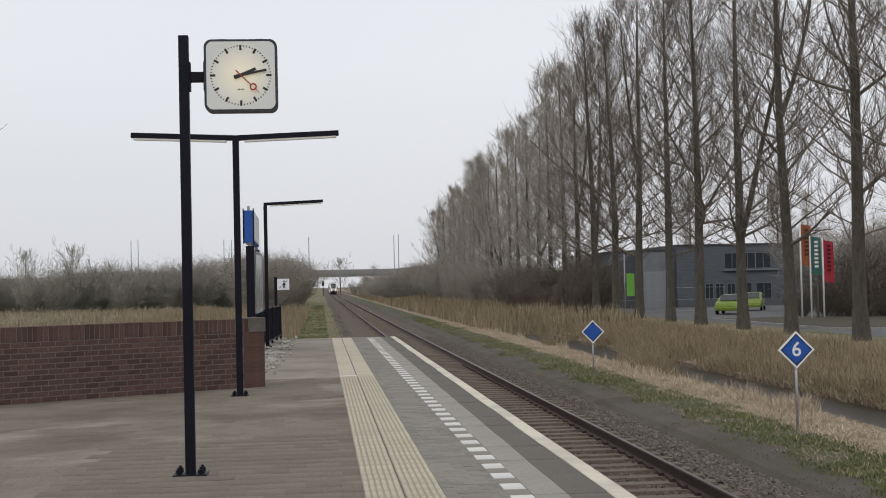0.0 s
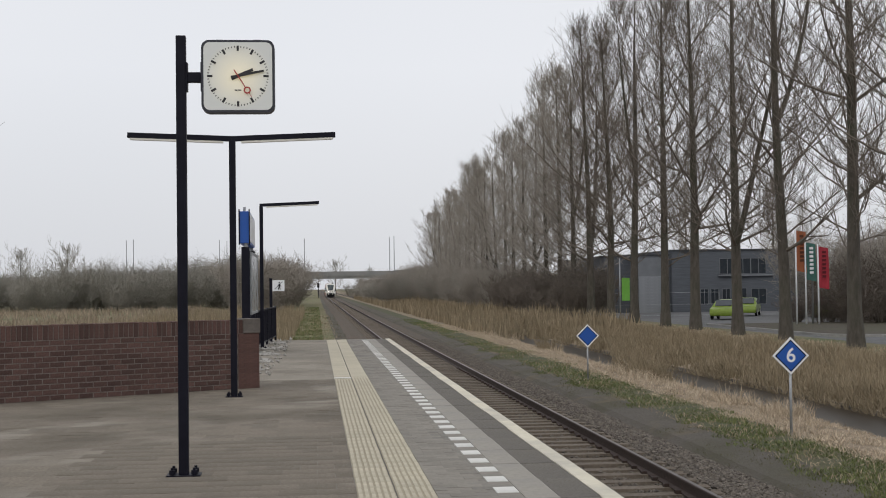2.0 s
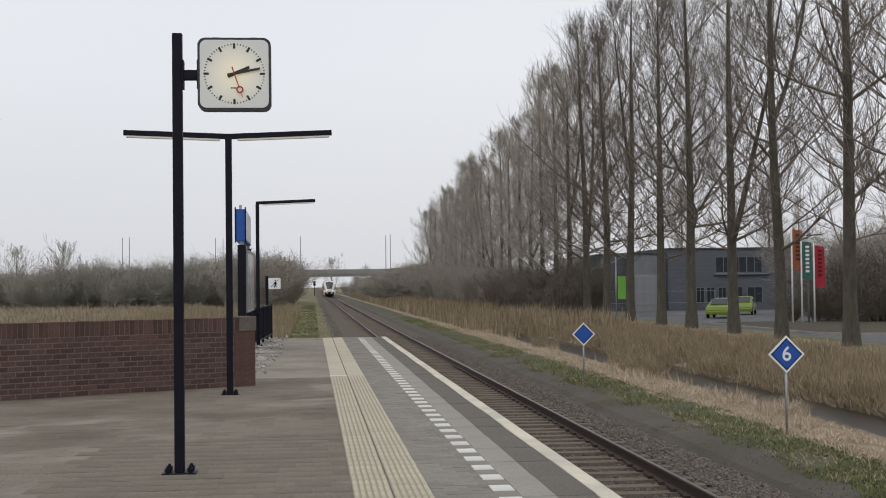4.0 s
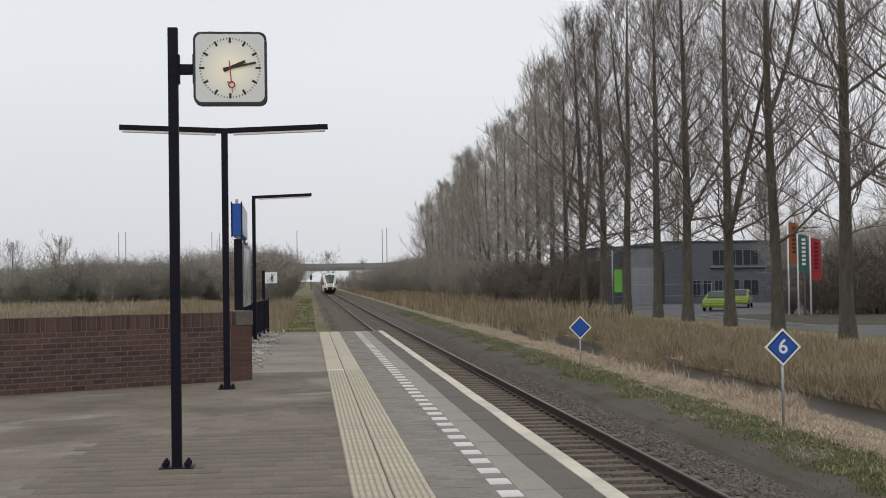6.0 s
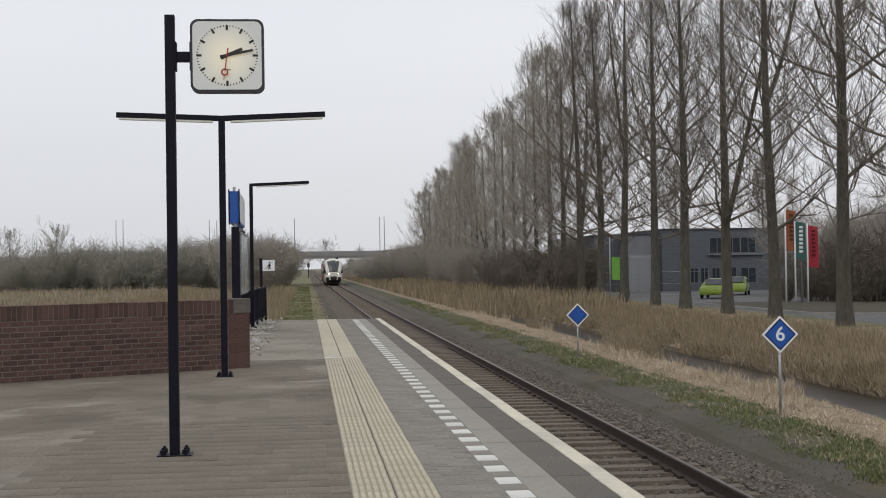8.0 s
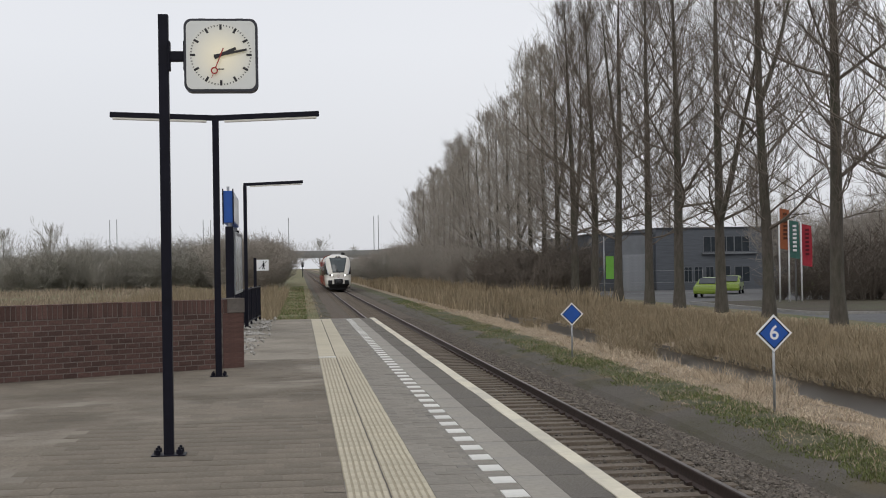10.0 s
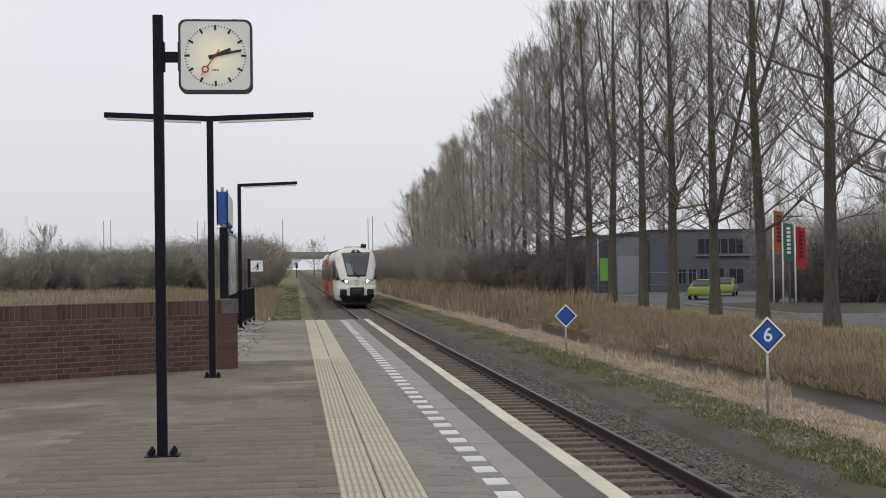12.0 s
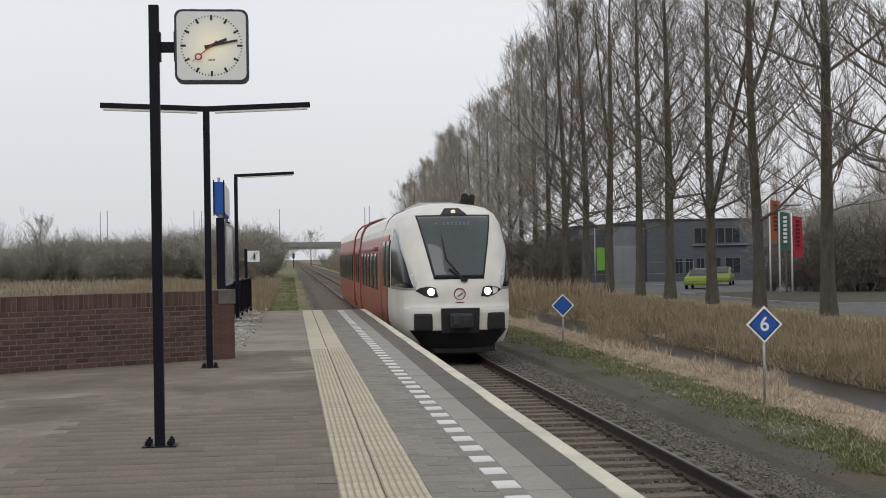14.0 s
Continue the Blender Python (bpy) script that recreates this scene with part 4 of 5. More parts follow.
    bm = bmesh.new()
    box(bm, -0.28, 0.28, -0.32, 0.1, 0.62, 0.98, 0.05)
    tube(bm, (0.12, -0.36, 0.82), (0.12, -0.2, 0.82), 0.1, n=14)
    box(bm, -0.2, -0.05, -0.36, -0.2, 0.7, 0.92, 0.02)
    part("coupler", bm, mat("dark_coupler_steel", (0.03, 0.03, 0.032), (0.055, 0.055, 0.058), 10, 0.5, metal=0.5), coup, "grey coupler head")
    # emblem
    bm = bmesh.new()
    for i in range(20):
        a, c = 2 * math.pi * i / 20, 2 * math.pi * (i + 1) / 20
        tube(bm, (0.135 * math.cos(a), nose_y(0.1, 1.44, 0.01), 1.44 + 0.135 * math.sin(a)), (0.135 * math.cos(c), nose_y(0.1, 1.44, 0.01), 1.44 + 0.135 * math.sin(c)), 0.013, n=5)
    tube(bm, (-0.05, nose_y(0.1, 1.36, 0.012), 1.38), (0.07, nose_y(0.1, 1.42, 0.012), 1.46), 0.016, n=5)
    box(bm, -0.1, 0.1, nose_y(0.1, 1.24, 0.012), nose_y(0.1, 1.24, -0.02), 1.225, 1.25)
    part("emblem", bm, mat("red_brown_emblem", (0.20, 0.07, 0.06), rough=0.5), body, "round reddish emblem")
    # groove line across the apron
    part("apron_seam", front_patch(((-1.33, 1.10), (1.33, 1.10), (1.34, 1.125), (-1.34, 1.125)), 0.004, 0.01), grey, body, "grey seam above the apron")
    # plough and underframe
    bm = bmesh.new()
    prism(bm, [(-0.95, 0.8), (-0.6, 0.4), (0.6, 0.4), (0.95, 0.8), (1.0, 3.2), (-1.0, 3.2)], "z", 0.0, 0.34)
    prism(bm, [(-0.8, 1.2), (-0.5, 0.75), (0.5, 0.75), (0.8, 1.2), (0.85, 3.2), (-0.85, 3.2)], "z", -0.08, 0.0)
    part("plough", bm, dark, train, "black snow plough")
    part("lower_apron", front_patch(((-0.86, 0.14), (0.86, 0.14), (1.2, 0.57), (-1.2, 0.57)), 0.03), dark, train, "black lower apron")
    # cab side windows and red flank
    for s in (-1, 1):
        rows = []
        for i in range(11):
            k = i / 10
            z = 1.60 + 1.42 * k
            yf = 0.34 + 0.8 * k + 1.3 * k ** 3.0
            rows.append((z, yf if k < 1 else 2.75, 2.95))
        part("cab_side_window", side_patch(s, rows, 0.02), side_glass, body, "dark arched cab side window")
        part("window_arch", side_patch(s, [(z - 0.06 * (1 - q / 5), max(0.3, yf - 0.13), 3.02) for q, (z, yf, _) in enumerate(rows)] + [(3.09, 2.5, 3.02)], 0.012), grey, body, "grey arched rim round the cab window")
        part("red_flank", side_patch(s, [(0.30 + 0.07 * q, 4.7 - 0.02 * q, L1 - 0.05) for q in range(39)], 0.012), red, body, "red side panel")
        part("red_flash", side_patch(s, [(0.42 + 0.03 * q, 3.7 + 0.05 * q, 4.6) for q in range(8)], 0.012, 6), red, body, "red flash ahead of the door")
        for y0, y1 in ((3.45, 4.65), (5.0, 6.2)):
            part("door_window", side_patch(s, [(1.55 + 0.125 * q, y0, y1) for q in range(11)], 0.024, 3), side_glass, body, "tall dark door window")
        part("door_seam", side_patch(s, [(0.5 + 0.25 * q, 6.9, 6.96) for q in range(10)], 0.02, 2), dark, body, "dark door joint")
        y = 8.6
        while y < L1 - 1.6:
            part("side_window", side_patch(s, [(1.38 + 0.11 * q, y, y + 1.55) for q in range(11)], 0.024, 3), side_glass, body, "dark passenger window")
            y += 1.95
        part("roof_band", side_patch(s, [(2.56 + 0.03 * q, 8.2, L1 - 0.1) for q in range(5)], 0.018, 3), maroon, body, "darker red band above the windows")
        bm = bmesh.new()
        box(bm, s * 1.30 - 0.05, s * 1.30 + 0.05, 3.0, L1 - 0.3, 0.12, 0.34, 0.01)
        part("side_skirt", bm, dark, body, "dark underframe skirt")
    bm = bmesh.new()
    box(bm, -0.5, 0.5, 5.2, 9.5, 3.66, 3.86, 0.04)
    part("roof_unit", bm, grey, body, "grey roof equipment cover")
    seam = bmesh.new()
    prism(seam, [(-1.352, 3.12), (-1.24, 3.42), (-1.07, 3.58), (-0.82, 3.685), (-0.52, 3.745), (0.52, 3.745), (0.82, 3.685), (1.07, 3.58), (1.24, 3.42), (1.352, 3.12)], "y", 6.3, 6.42)
    part("roof_joint", seam, dark, body, "dark joint across the roof")
    horn = bmesh.new()
    box(horn, 0.42, 0.78, 2.9, 3.4, 3.5, 3.86, 0.03)
    tube(horn, (0.52, 2.85, 3.90), (0.52, 3.25, 3.90), 0.1, 0.06, n=12)
    tube(horn, (0.70, 2.85, 3.88), (0.70, 3.25, 3.88), 0.09, 0.05, n=12)
    part("roof_horn", horn, dark, body, "black roof horns")
    # joint, engine module and rear car
    cars = [(L1 + 0.55, L1 + 5.0, "engine_module", red), (L1 + 5.6, L1 + 22.0, "middle_car_body", red)]
    for y0, y1, name, paint in cars:
        c = part(name, shell(y0, y1, False), paint, train, "red car body")
        for s in (-1, 1):
            y = y0 + 0.8
            while y < y1 - 1.6:
                bm = bmesh.new()
                box(bm, min(s * 1.40, s * 1.473), max(s * 1.40, s * 1.473), y, y + 1.25, 1.4, 2.5)
                part("side_window", bm, side_glass, c, "dark passenger window")
                y += 1.5
        bm = bmesh.new()
        prism(bm, [(-1.37, 3.12), (-1.24, 3.44), (-1.06, 3.60), (-0.7, 3.74), (0.7, 3.74), (1.06, 3.60), (1.24, 3.44), (1.37, 3.12)], "y", y0 + 0.02, y1 - 0.02)
        part("roof_fairing", bm, white, c, "white roof fairing")
        bm = bmesh.new()
        box(bm, -1.3, 1.3, y0 + 0.3, y1 - 0.3, 0.12, 0.25)
        part("underframe", bm, dark, c, "dark underframe")
    for y0 in (L1, L1 + 5.0):
        bm = bmesh.new()
        for i in range(6):
            prism(bm, [(-1.40, 0.4), (-1.41, 2.6), (-1.33, 3.2), (-1.2, 3.46), (-1.0, 3.64), (-0.6, 3.78), (0.6, 3.78), (1.0, 3.64), (1.2, 3.46), (1.33, 3.2), (1.41, 2.6), (1.40, 0.4)],
                  "y", y0 + 0.02 + 0.09 * i, y0 + 0.08 + 0.09 * i)
        part("bellows", bm, dark, train, "dark folded gangway bellows")
        bm = bmesh.new()
        prism(bm, [(-1.46, 0.5), (-1.465, 2.6), (-1.38, 3.2), (-1.25, 3.5), (-1.05, 3.69), (-0.6, 3.84), (0.6, 3.84), (1.05, 3.69), (1.25, 3.5), (1.38, 3.2), (1.465, 2.6), (1.46, 0.5)],
              "y", y0 + 0.5, y0 + 0.9)
        part("gangway_arch", bm, red, train, "bright red arch behind the gangway")
    # wheels
    bm = bmesh.new()
    tube(bm, (-0.09, 0, 0), (0.045, 0, 0), 0.38, n=24)
    tube(bm, (0.045, 0, 0), (0.07, 0, 0), 0.41, n=24)
    wheel_me = mesh_of("wheel", bm, mat("wheel_steel", (0.05, 0.045, 0.04), (0.10, 0.09, 0.08), 8, 0.5, metal=0.6))
    for y in (4.2, 6.0, L1 + 1.6, L1 + 3.6, L1 + 18.5, L1 + 20.2):
        for s in (-1, 1):
            shared("wheel", wheel_me, train, pose(s * 0.76, y, 0.235, 0, 0, 180 if s > 0 else 0))
    return train


TRAIN = build_train()


# ---- bare trees ----
def limb(V, Fc, pts, radii, n):
    """Tapered tube along points."""
    base = len(V)
    for i, p in enumerate(pts):
        d = pts[min(i + 1, len(pts) - 1)] - pts[max(i - 1, 0)]
        d = d / (np.linalg.norm(d) + 1e-9)
        a = np.cross(d, (0.31, 0.95, 0.07))
        a /= np.linalg.norm(a) + 1e-9
        b = np.cross(d, a)
        for k in range(n):
            t = 2 * math.pi * k / n
            V.append(tuple(p + radii[i] * (math.cos(t) * a + math.sin(t) * b)))
    for i in range(len(pts) - 1):
        for k in range(n):
            q, r = base + i * n, base + (i + 1) * n
            Fc.append((q + k, q + (k + 1) % n, r + (k + 1) % n, r + k))


def grow(rng, start, d, length, up, segs, wob):
    pts = [np.array(start, float)]
    d = np.array(d, float)
    for _ in range(segs):
        d = d + np.array((rng.gauss(0, wob), rng.gauss(0, wob), up + rng.gauss(0, wob)))
        d /= np.linalg.norm(d)
        pts.append(pts[-1] + d * length / segs)
    return pts


def along(pts, u):
    """Point and direction at share u of a polyline."""
    g = u * (len(pts) - 1)
    m = min(int(g), len(pts) - 2)
    d = pts[m + 1] - pts[m]
    return pts[m] + d * (g - m), d / np.linalg.norm(d), m


def poplar(seed, height, first=3.8, prim=44, spread=1.0, r0=0.29, subs=10, twigs=6, fine=0.009, twig="twig", fork=0.0):
    """Trunk mesh and crown mesh of a bare poplar: limbs leave at a wide angle, bend up and end in upright brushes of twigs."""
    rng = random.Random(seed)
    TV, TF, CV, CF = [], [], [], []
    trunk = grow(rng, (0, 0, -0.15), (0, 0, 1), height, 0.09, 14, 0.012)
    tr = [r0 * (1 - 0.95 * (i / 14)) ** 0.9 for i in range(15)]
    tr[0] *= 1.35
    limb(TV, TF, trunk, tr, 10)
    limbs = []
    if fork:
        p, _, m = along(trunk, fork)
        a = rng.uniform(0, 6.283)
        second = grow(rng, p, (math.cos(a) * 0.5, math.sin(a) * 0.5, 1.0), height * (0.92 - fork), 0.12, 8, 0.03)
        limb(TV, TF, second, [tr[m] * 0.72 * (1 - 0.9 * q / 8) for q in range(9)], 8)
        limbs.append(second)
    for i in range(prim):
        k = (i + rng.random()) / prim
        z = first + (height - first - 0.6) * k
        p, _, m = along(trunk, min(0.985, z / height))
        if limbs and rng.random() < 0.35 and z > height * fork + 1:
            p, _, _ = along(limbs[0], min(0.95, (z - height * fork) / (height * (0.92 - fork))))
        a = i * 2.4 + rng.uniform(-0.7, 0.7)
        steep = 0.28 + 0.75 * k + 0.5 * k * k + rng.uniform(-0.25, 0.4)
        d = np.array((math.cos(a), math.sin(a), steep))
        d /= np.linalg.norm(d)
        ln = spread * (5.4 * (1 - k) ** 0.6 + 0.9) * rng.uniform(0.45, 1.15) * (1.0 if k > 0.08 else 0.8)
        stout = rng.random() < 0.28
        if stout:
            ln *= 1.25
        pr = grow(rng, p, d, ln, 0.08, 6, 0.10)
        big = tr[m] * (rng.uniform(0.30, 0.42) if stout else rng.uniform(0.10, 0.22)) * (0.55 + 0.45 * min(1.0, ln / 5)) + 0.008
        rad = [big * (1 - 0.85 * q / 6) for q in range(7)]
        limb(CV, CF, pr, rad, 5 if stout else 4)
        for q in range(subs):
            u = 0.12 + 0.86 * (q + rng.random()) / subs
            sp, ax, m2 = along(pr, min(u, 0.99))
            d2 = ax * 0.6 + np.array((rng.gauss(0, .55), rng.gauss(0, .55), rng.gauss(0.28 + 0.25 * k, .35)))
            d2 /= np.linalg.norm(d2)
            l2 = (0.6 + 0.42 * ln) * rng.uniform(0.5, 1.1) * (1.1 - 0.45 * u)
            sb = grow(rng, sp, d2, l2, 0.13, 3, 0.12)
            r2 = max(rad[m2] * 0.5, fine * 1.2)
            limb(CV, CF, sb, [r2, r2 * 0.78, r2 * 0.55, fine * 0.7], 3)
            for _ in range(twigs):
                tp, ax3, _ = along(sb, rng.uniform(0.1, 0.98))
                d3 = ax3 * 0.8 + np.array((rng.gauss(0, .5), rng.gauss(0, .5), rng.gauss(0.35, .4)))
                d3 /= np.linalg.norm(d3)
                l3 = rng.uniform(0.45, 1.35) * min(1.0, 0.45 + l2 * 0.4)
                limb(CV, CF, grow(rng, tp, d3, l3, 0.1, 1, 0.1), [fine, fine * 0.4], 3)
    return arrays("trunk", TV, TF, M["bark"], True), arrays("crown", CV, CF, M[twig])


def build_poplars():
    kinds = [poplar(s, h, f, p, w, 0.29, 10, 8, 0.0078, "twig", fk) for s, h, f, p, w, fk in
             ((1, 21.5, 3.6, 60, 1.08, 0.0), (2, 20.5, 4.0, 58, 1.05, 0.0), (3, 22.5, 3.7, 62, 1.12, 0.45), (4, 21.0, 4.2, 60, 1.05, 0.22))]
    # far crowns use the twig colour lightened to stand in for haze
    far = [poplar(s, h, f, p, w, 0.27, 9, 7, 0.0125, "hazy_twig", fk) for s, h, f, p, w, fk in ((5, 20.5, 3.0, 54, 1.12, 0.25), (6, 21.5, 2.6, 56, 1.16, 0.0), (7, 19.8, 3.2, 54, 1.12, 0.4))]
    rng = random.Random(9)
    ys = [38.2, 44.8, 51.8, 60.0, 66.9, 74.8, 81.4, 89.3, 96.9, 103.6, 110.5, 117.0]
    # which of the four shapes stands where
    order = (0, 1, 0, 2, 3, 1, 0, 2, 1, 3)
    while ys[-1] < 238:
        ys.append(ys[-1] + rng.uniform(6.2, 8.0))
    for i, y in enumerate(ys):
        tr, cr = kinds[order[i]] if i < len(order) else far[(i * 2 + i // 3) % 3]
        x = 21.3 + rng.uniform(-0.05, 0.05)
        t = thing("poplar_tree", pose(x, y, -1.03, 0, 0, rng.uniform(0, 360)), "tall bare poplar tree in a row beside the road", "tree", "row of poplars")
        s = rng.uniform(0.96, 1.05) * lerp_table(y, [(0, 1.0), (98, 1.02), (106, 1.06), (118, 1.04), (140, 0.95), (170, 0.88), (210, 0.86), (240, 0.74)])
        t.scale = (s, s, s)
        shared("trunk", tr, t, pose(0, 0, 0))
        shared("crown", cr, t, pose(0, 0, 0))
    # more trees beyond the company yard
    for x, y, s in ((58, 128, 0.62), (64, 136, 0.7), (52, 150, 0.66), (70, 150, 0.72), (46, 165, 0.7), (61, 165, 0.6)):
        t = thing("bare_tree", pose(x, y, -1.1, 0, 0, x * 31), "bare tree behind the company yard", "tree", "trees behind the yard")
        t.scale = (s, s, s)
        shared("trunk", far[x % 3][0], t, pose(0, 0, 0))
        shared("crown", far[x % 3][1], t, pose(0, 0, 0))


build_poplars()


def shrub(seed, height, width, stems, subs, fine):
    """Multi-stemmed bare shrub: one mesh."""
    rng = random.Random(seed)
    V, Fc = [], []
    for i in range(stems):
        a = rng.uniform(0, 6.283)
        r = width * 0.3 * math.sqrt(rng.random())
        p = (r * math.cos(a), r * math.sin(a), -0.1)
        d = np.array((math.cos(a) * rng.uniform(0.1, 0.7), math.sin(a) * rng.uniform(0.1, 0.7), 1.0))
        d /= np.linalg.norm(d)
        ln = height * rng.uniform(0.68, 1.0)
        st = grow(rng, p, d, ln, 0.02, 5, 0.12)
        limb(V, Fc, st, [fine * 3.5 * (1 - 0.15 * k) for k in range(6)], 4)
        for q in range(subs):
            g = (0.12 + 0.88 * rng.random()) * 5
            m = min(int(g), 4)
            sp = st[m] + (st[m + 1] - st[m]) * (g - m)
            d2 = np.array((rng.gauss(0, .8), rng.gauss(0, .8), rng.gauss(0.6, .4)))
            d2 /= np.linalg.norm(d2)
            l2 = height * rng.uniform(0.12, 0.35)
            sb = grow(rng, sp, d2, l2, 0.06, 2, 0.15)
            limb(V, Fc, sb, [fine * 1.6, fine * 1.2, fine * 0.7], 3)
            for _ in range(4):
                tp = sb[1] + (sb[2] - sb[1]) * rng.uniform(-0.6, 1.0)
                d3 = np.array((rng.gauss(0, .7), rng.gauss(0, .7), rng.gauss(0.5, .5)))
                d3 /= np.linalg.norm(d3)
                limb(V, Fc, grow(rng, tp, d3, l2 * rng.uniform(0.4, 0.9), 0.05, 1, 0.1), [fine, fine * 0.5], 3)
    return V, Fc


def build_shrubs():
    # from the fourth shrub on, haze is mixed into the twig colour
    kinds = [arrays("branchwork", *shrub(s, h, w, n, b, f), M["hazy_scrub"] if s in (4, 5) else M["hazy_twig"] if s > 5 else M["twig"]) for s, h, w, n, b, f in
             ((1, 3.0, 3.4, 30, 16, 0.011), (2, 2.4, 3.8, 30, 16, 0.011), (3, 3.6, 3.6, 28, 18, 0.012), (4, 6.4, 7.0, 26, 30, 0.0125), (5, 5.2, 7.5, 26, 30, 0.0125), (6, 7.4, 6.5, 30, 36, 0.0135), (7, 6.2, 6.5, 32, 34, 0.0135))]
    rng = random.Random(17)

    def plant(k, x, y, s, label, group):
        t = thing("shrub", pose(x, y, ground_z(x, y), 0, 0, rng.uniform(0, 360)), label, "shrub", group)
        t.scale = (s, s, s)
        shared("branchwork", kinds[k], t, pose(0, 0, 0))
    near = poplar(41, 12.5, 2.8, 34, 1.1, 0.2, 9, 6, 0.008)
    t = thing("bare_tree", pose(-10.9, 28.5, -1.2, 0, 0, 40), "bare tree behind the brick wall", "tree")
    shared("trunk", near[0], t, pose(0, 0, 0))
    shared("crown", near[1], t, pose(0, 0, 0))
    # undergrowth in front of and between the poplars
    y = 107.0
    while y < 300:
        for x in (19.6, 22.6):
            far_off = y > 140
            size = rng.uniform(0.9, 1.2) * (lerp_table(y, [(140, 0.68), (260, 0.95)]) if far_off else 1.1)
            plant(rng.choice((4, 4, 6)) if far_off else rng.randrange(3), x + rng.uniform(-0.9, 0.9), y + rng.uniform(-1, 1), size, "bare grey-brown undergrowth shrub under the poplars", "undergrowth")
        y += 3.0 if y < 150 else 5.0
    # right of the track by the bridge
    for i in range(44):
        y = 235 + i * 4.8 + rng.uniform(-3, 3)
        plant(rng.choice((4, 6)), 11.5 + rng.uniform(0, 0.07 * (y - 150)), y, rng.uniform(0.6, 0.95), "bare shrub beside the railway near the bridge", "trackside shrubs")
    # tall thicket left of the track
    for i in range(14):
        y = 165 + i * 7 + rng.uniform(-4, 4)
        plant(rng.choice((5, 6)), -3.9 - rng.uniform(0, 5.5), y, rng.uniform(0.8, 1.1), "bare tall shrub beside the railway", "trackside thicket")
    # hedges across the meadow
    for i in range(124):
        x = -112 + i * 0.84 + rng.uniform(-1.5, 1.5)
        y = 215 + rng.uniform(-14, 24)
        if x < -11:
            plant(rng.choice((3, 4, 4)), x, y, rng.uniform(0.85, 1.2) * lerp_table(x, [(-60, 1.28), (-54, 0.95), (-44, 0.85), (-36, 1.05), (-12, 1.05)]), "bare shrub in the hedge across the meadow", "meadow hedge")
    # behind the road
    for i in range(12):
        plant(rng.choice((5, 6)), 40 + i * 2.0 + rng.uniform(-1.5, 1.5), 101 + rng.uniform(-6, 8), rng.uniform(0.8, 1.1), "bare shrub beside the company building", "roadside shrubs")
    for i in range(22):
        plant(rng.choice((0, 1, 2)), 32.0 + i * 0.7 + rng.uniform(-0.6, 0.6), 83 + rng.uniform(-2, 5) - 0.3 * i, rng.uniform(0.9, 1.35) * (0.5 if i < 3 else 1.0), "bare shrub behind the flag poles", "roadside shrubs")
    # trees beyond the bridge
    # the crown colour here is paled in place of haze
    far = poplar(31, 13, 2.5, 30, 1.5, 0.25, 6, 4, 0.03, "hazy_scrub")
    for x, y, s in ((8, 560, 1.0), (24, 600, 0.8), (45, 620, 0.75), (-70, 330, 0.9), (-62, 345, 1.0), (-20, 420, 1.0), (-112, 300, 1.0)):
        t = thing("bare_tree", pose(x, y, -1.2, 0, 0, x * 7), "bare tree far across the fields", "tree")
        t.scale = (s, s, s)
        shared("trunk", far[0], t, pose(0, 0, 0))
        shared("crown", far[1], t, pose(0, 0, 0))


build_shrubs()


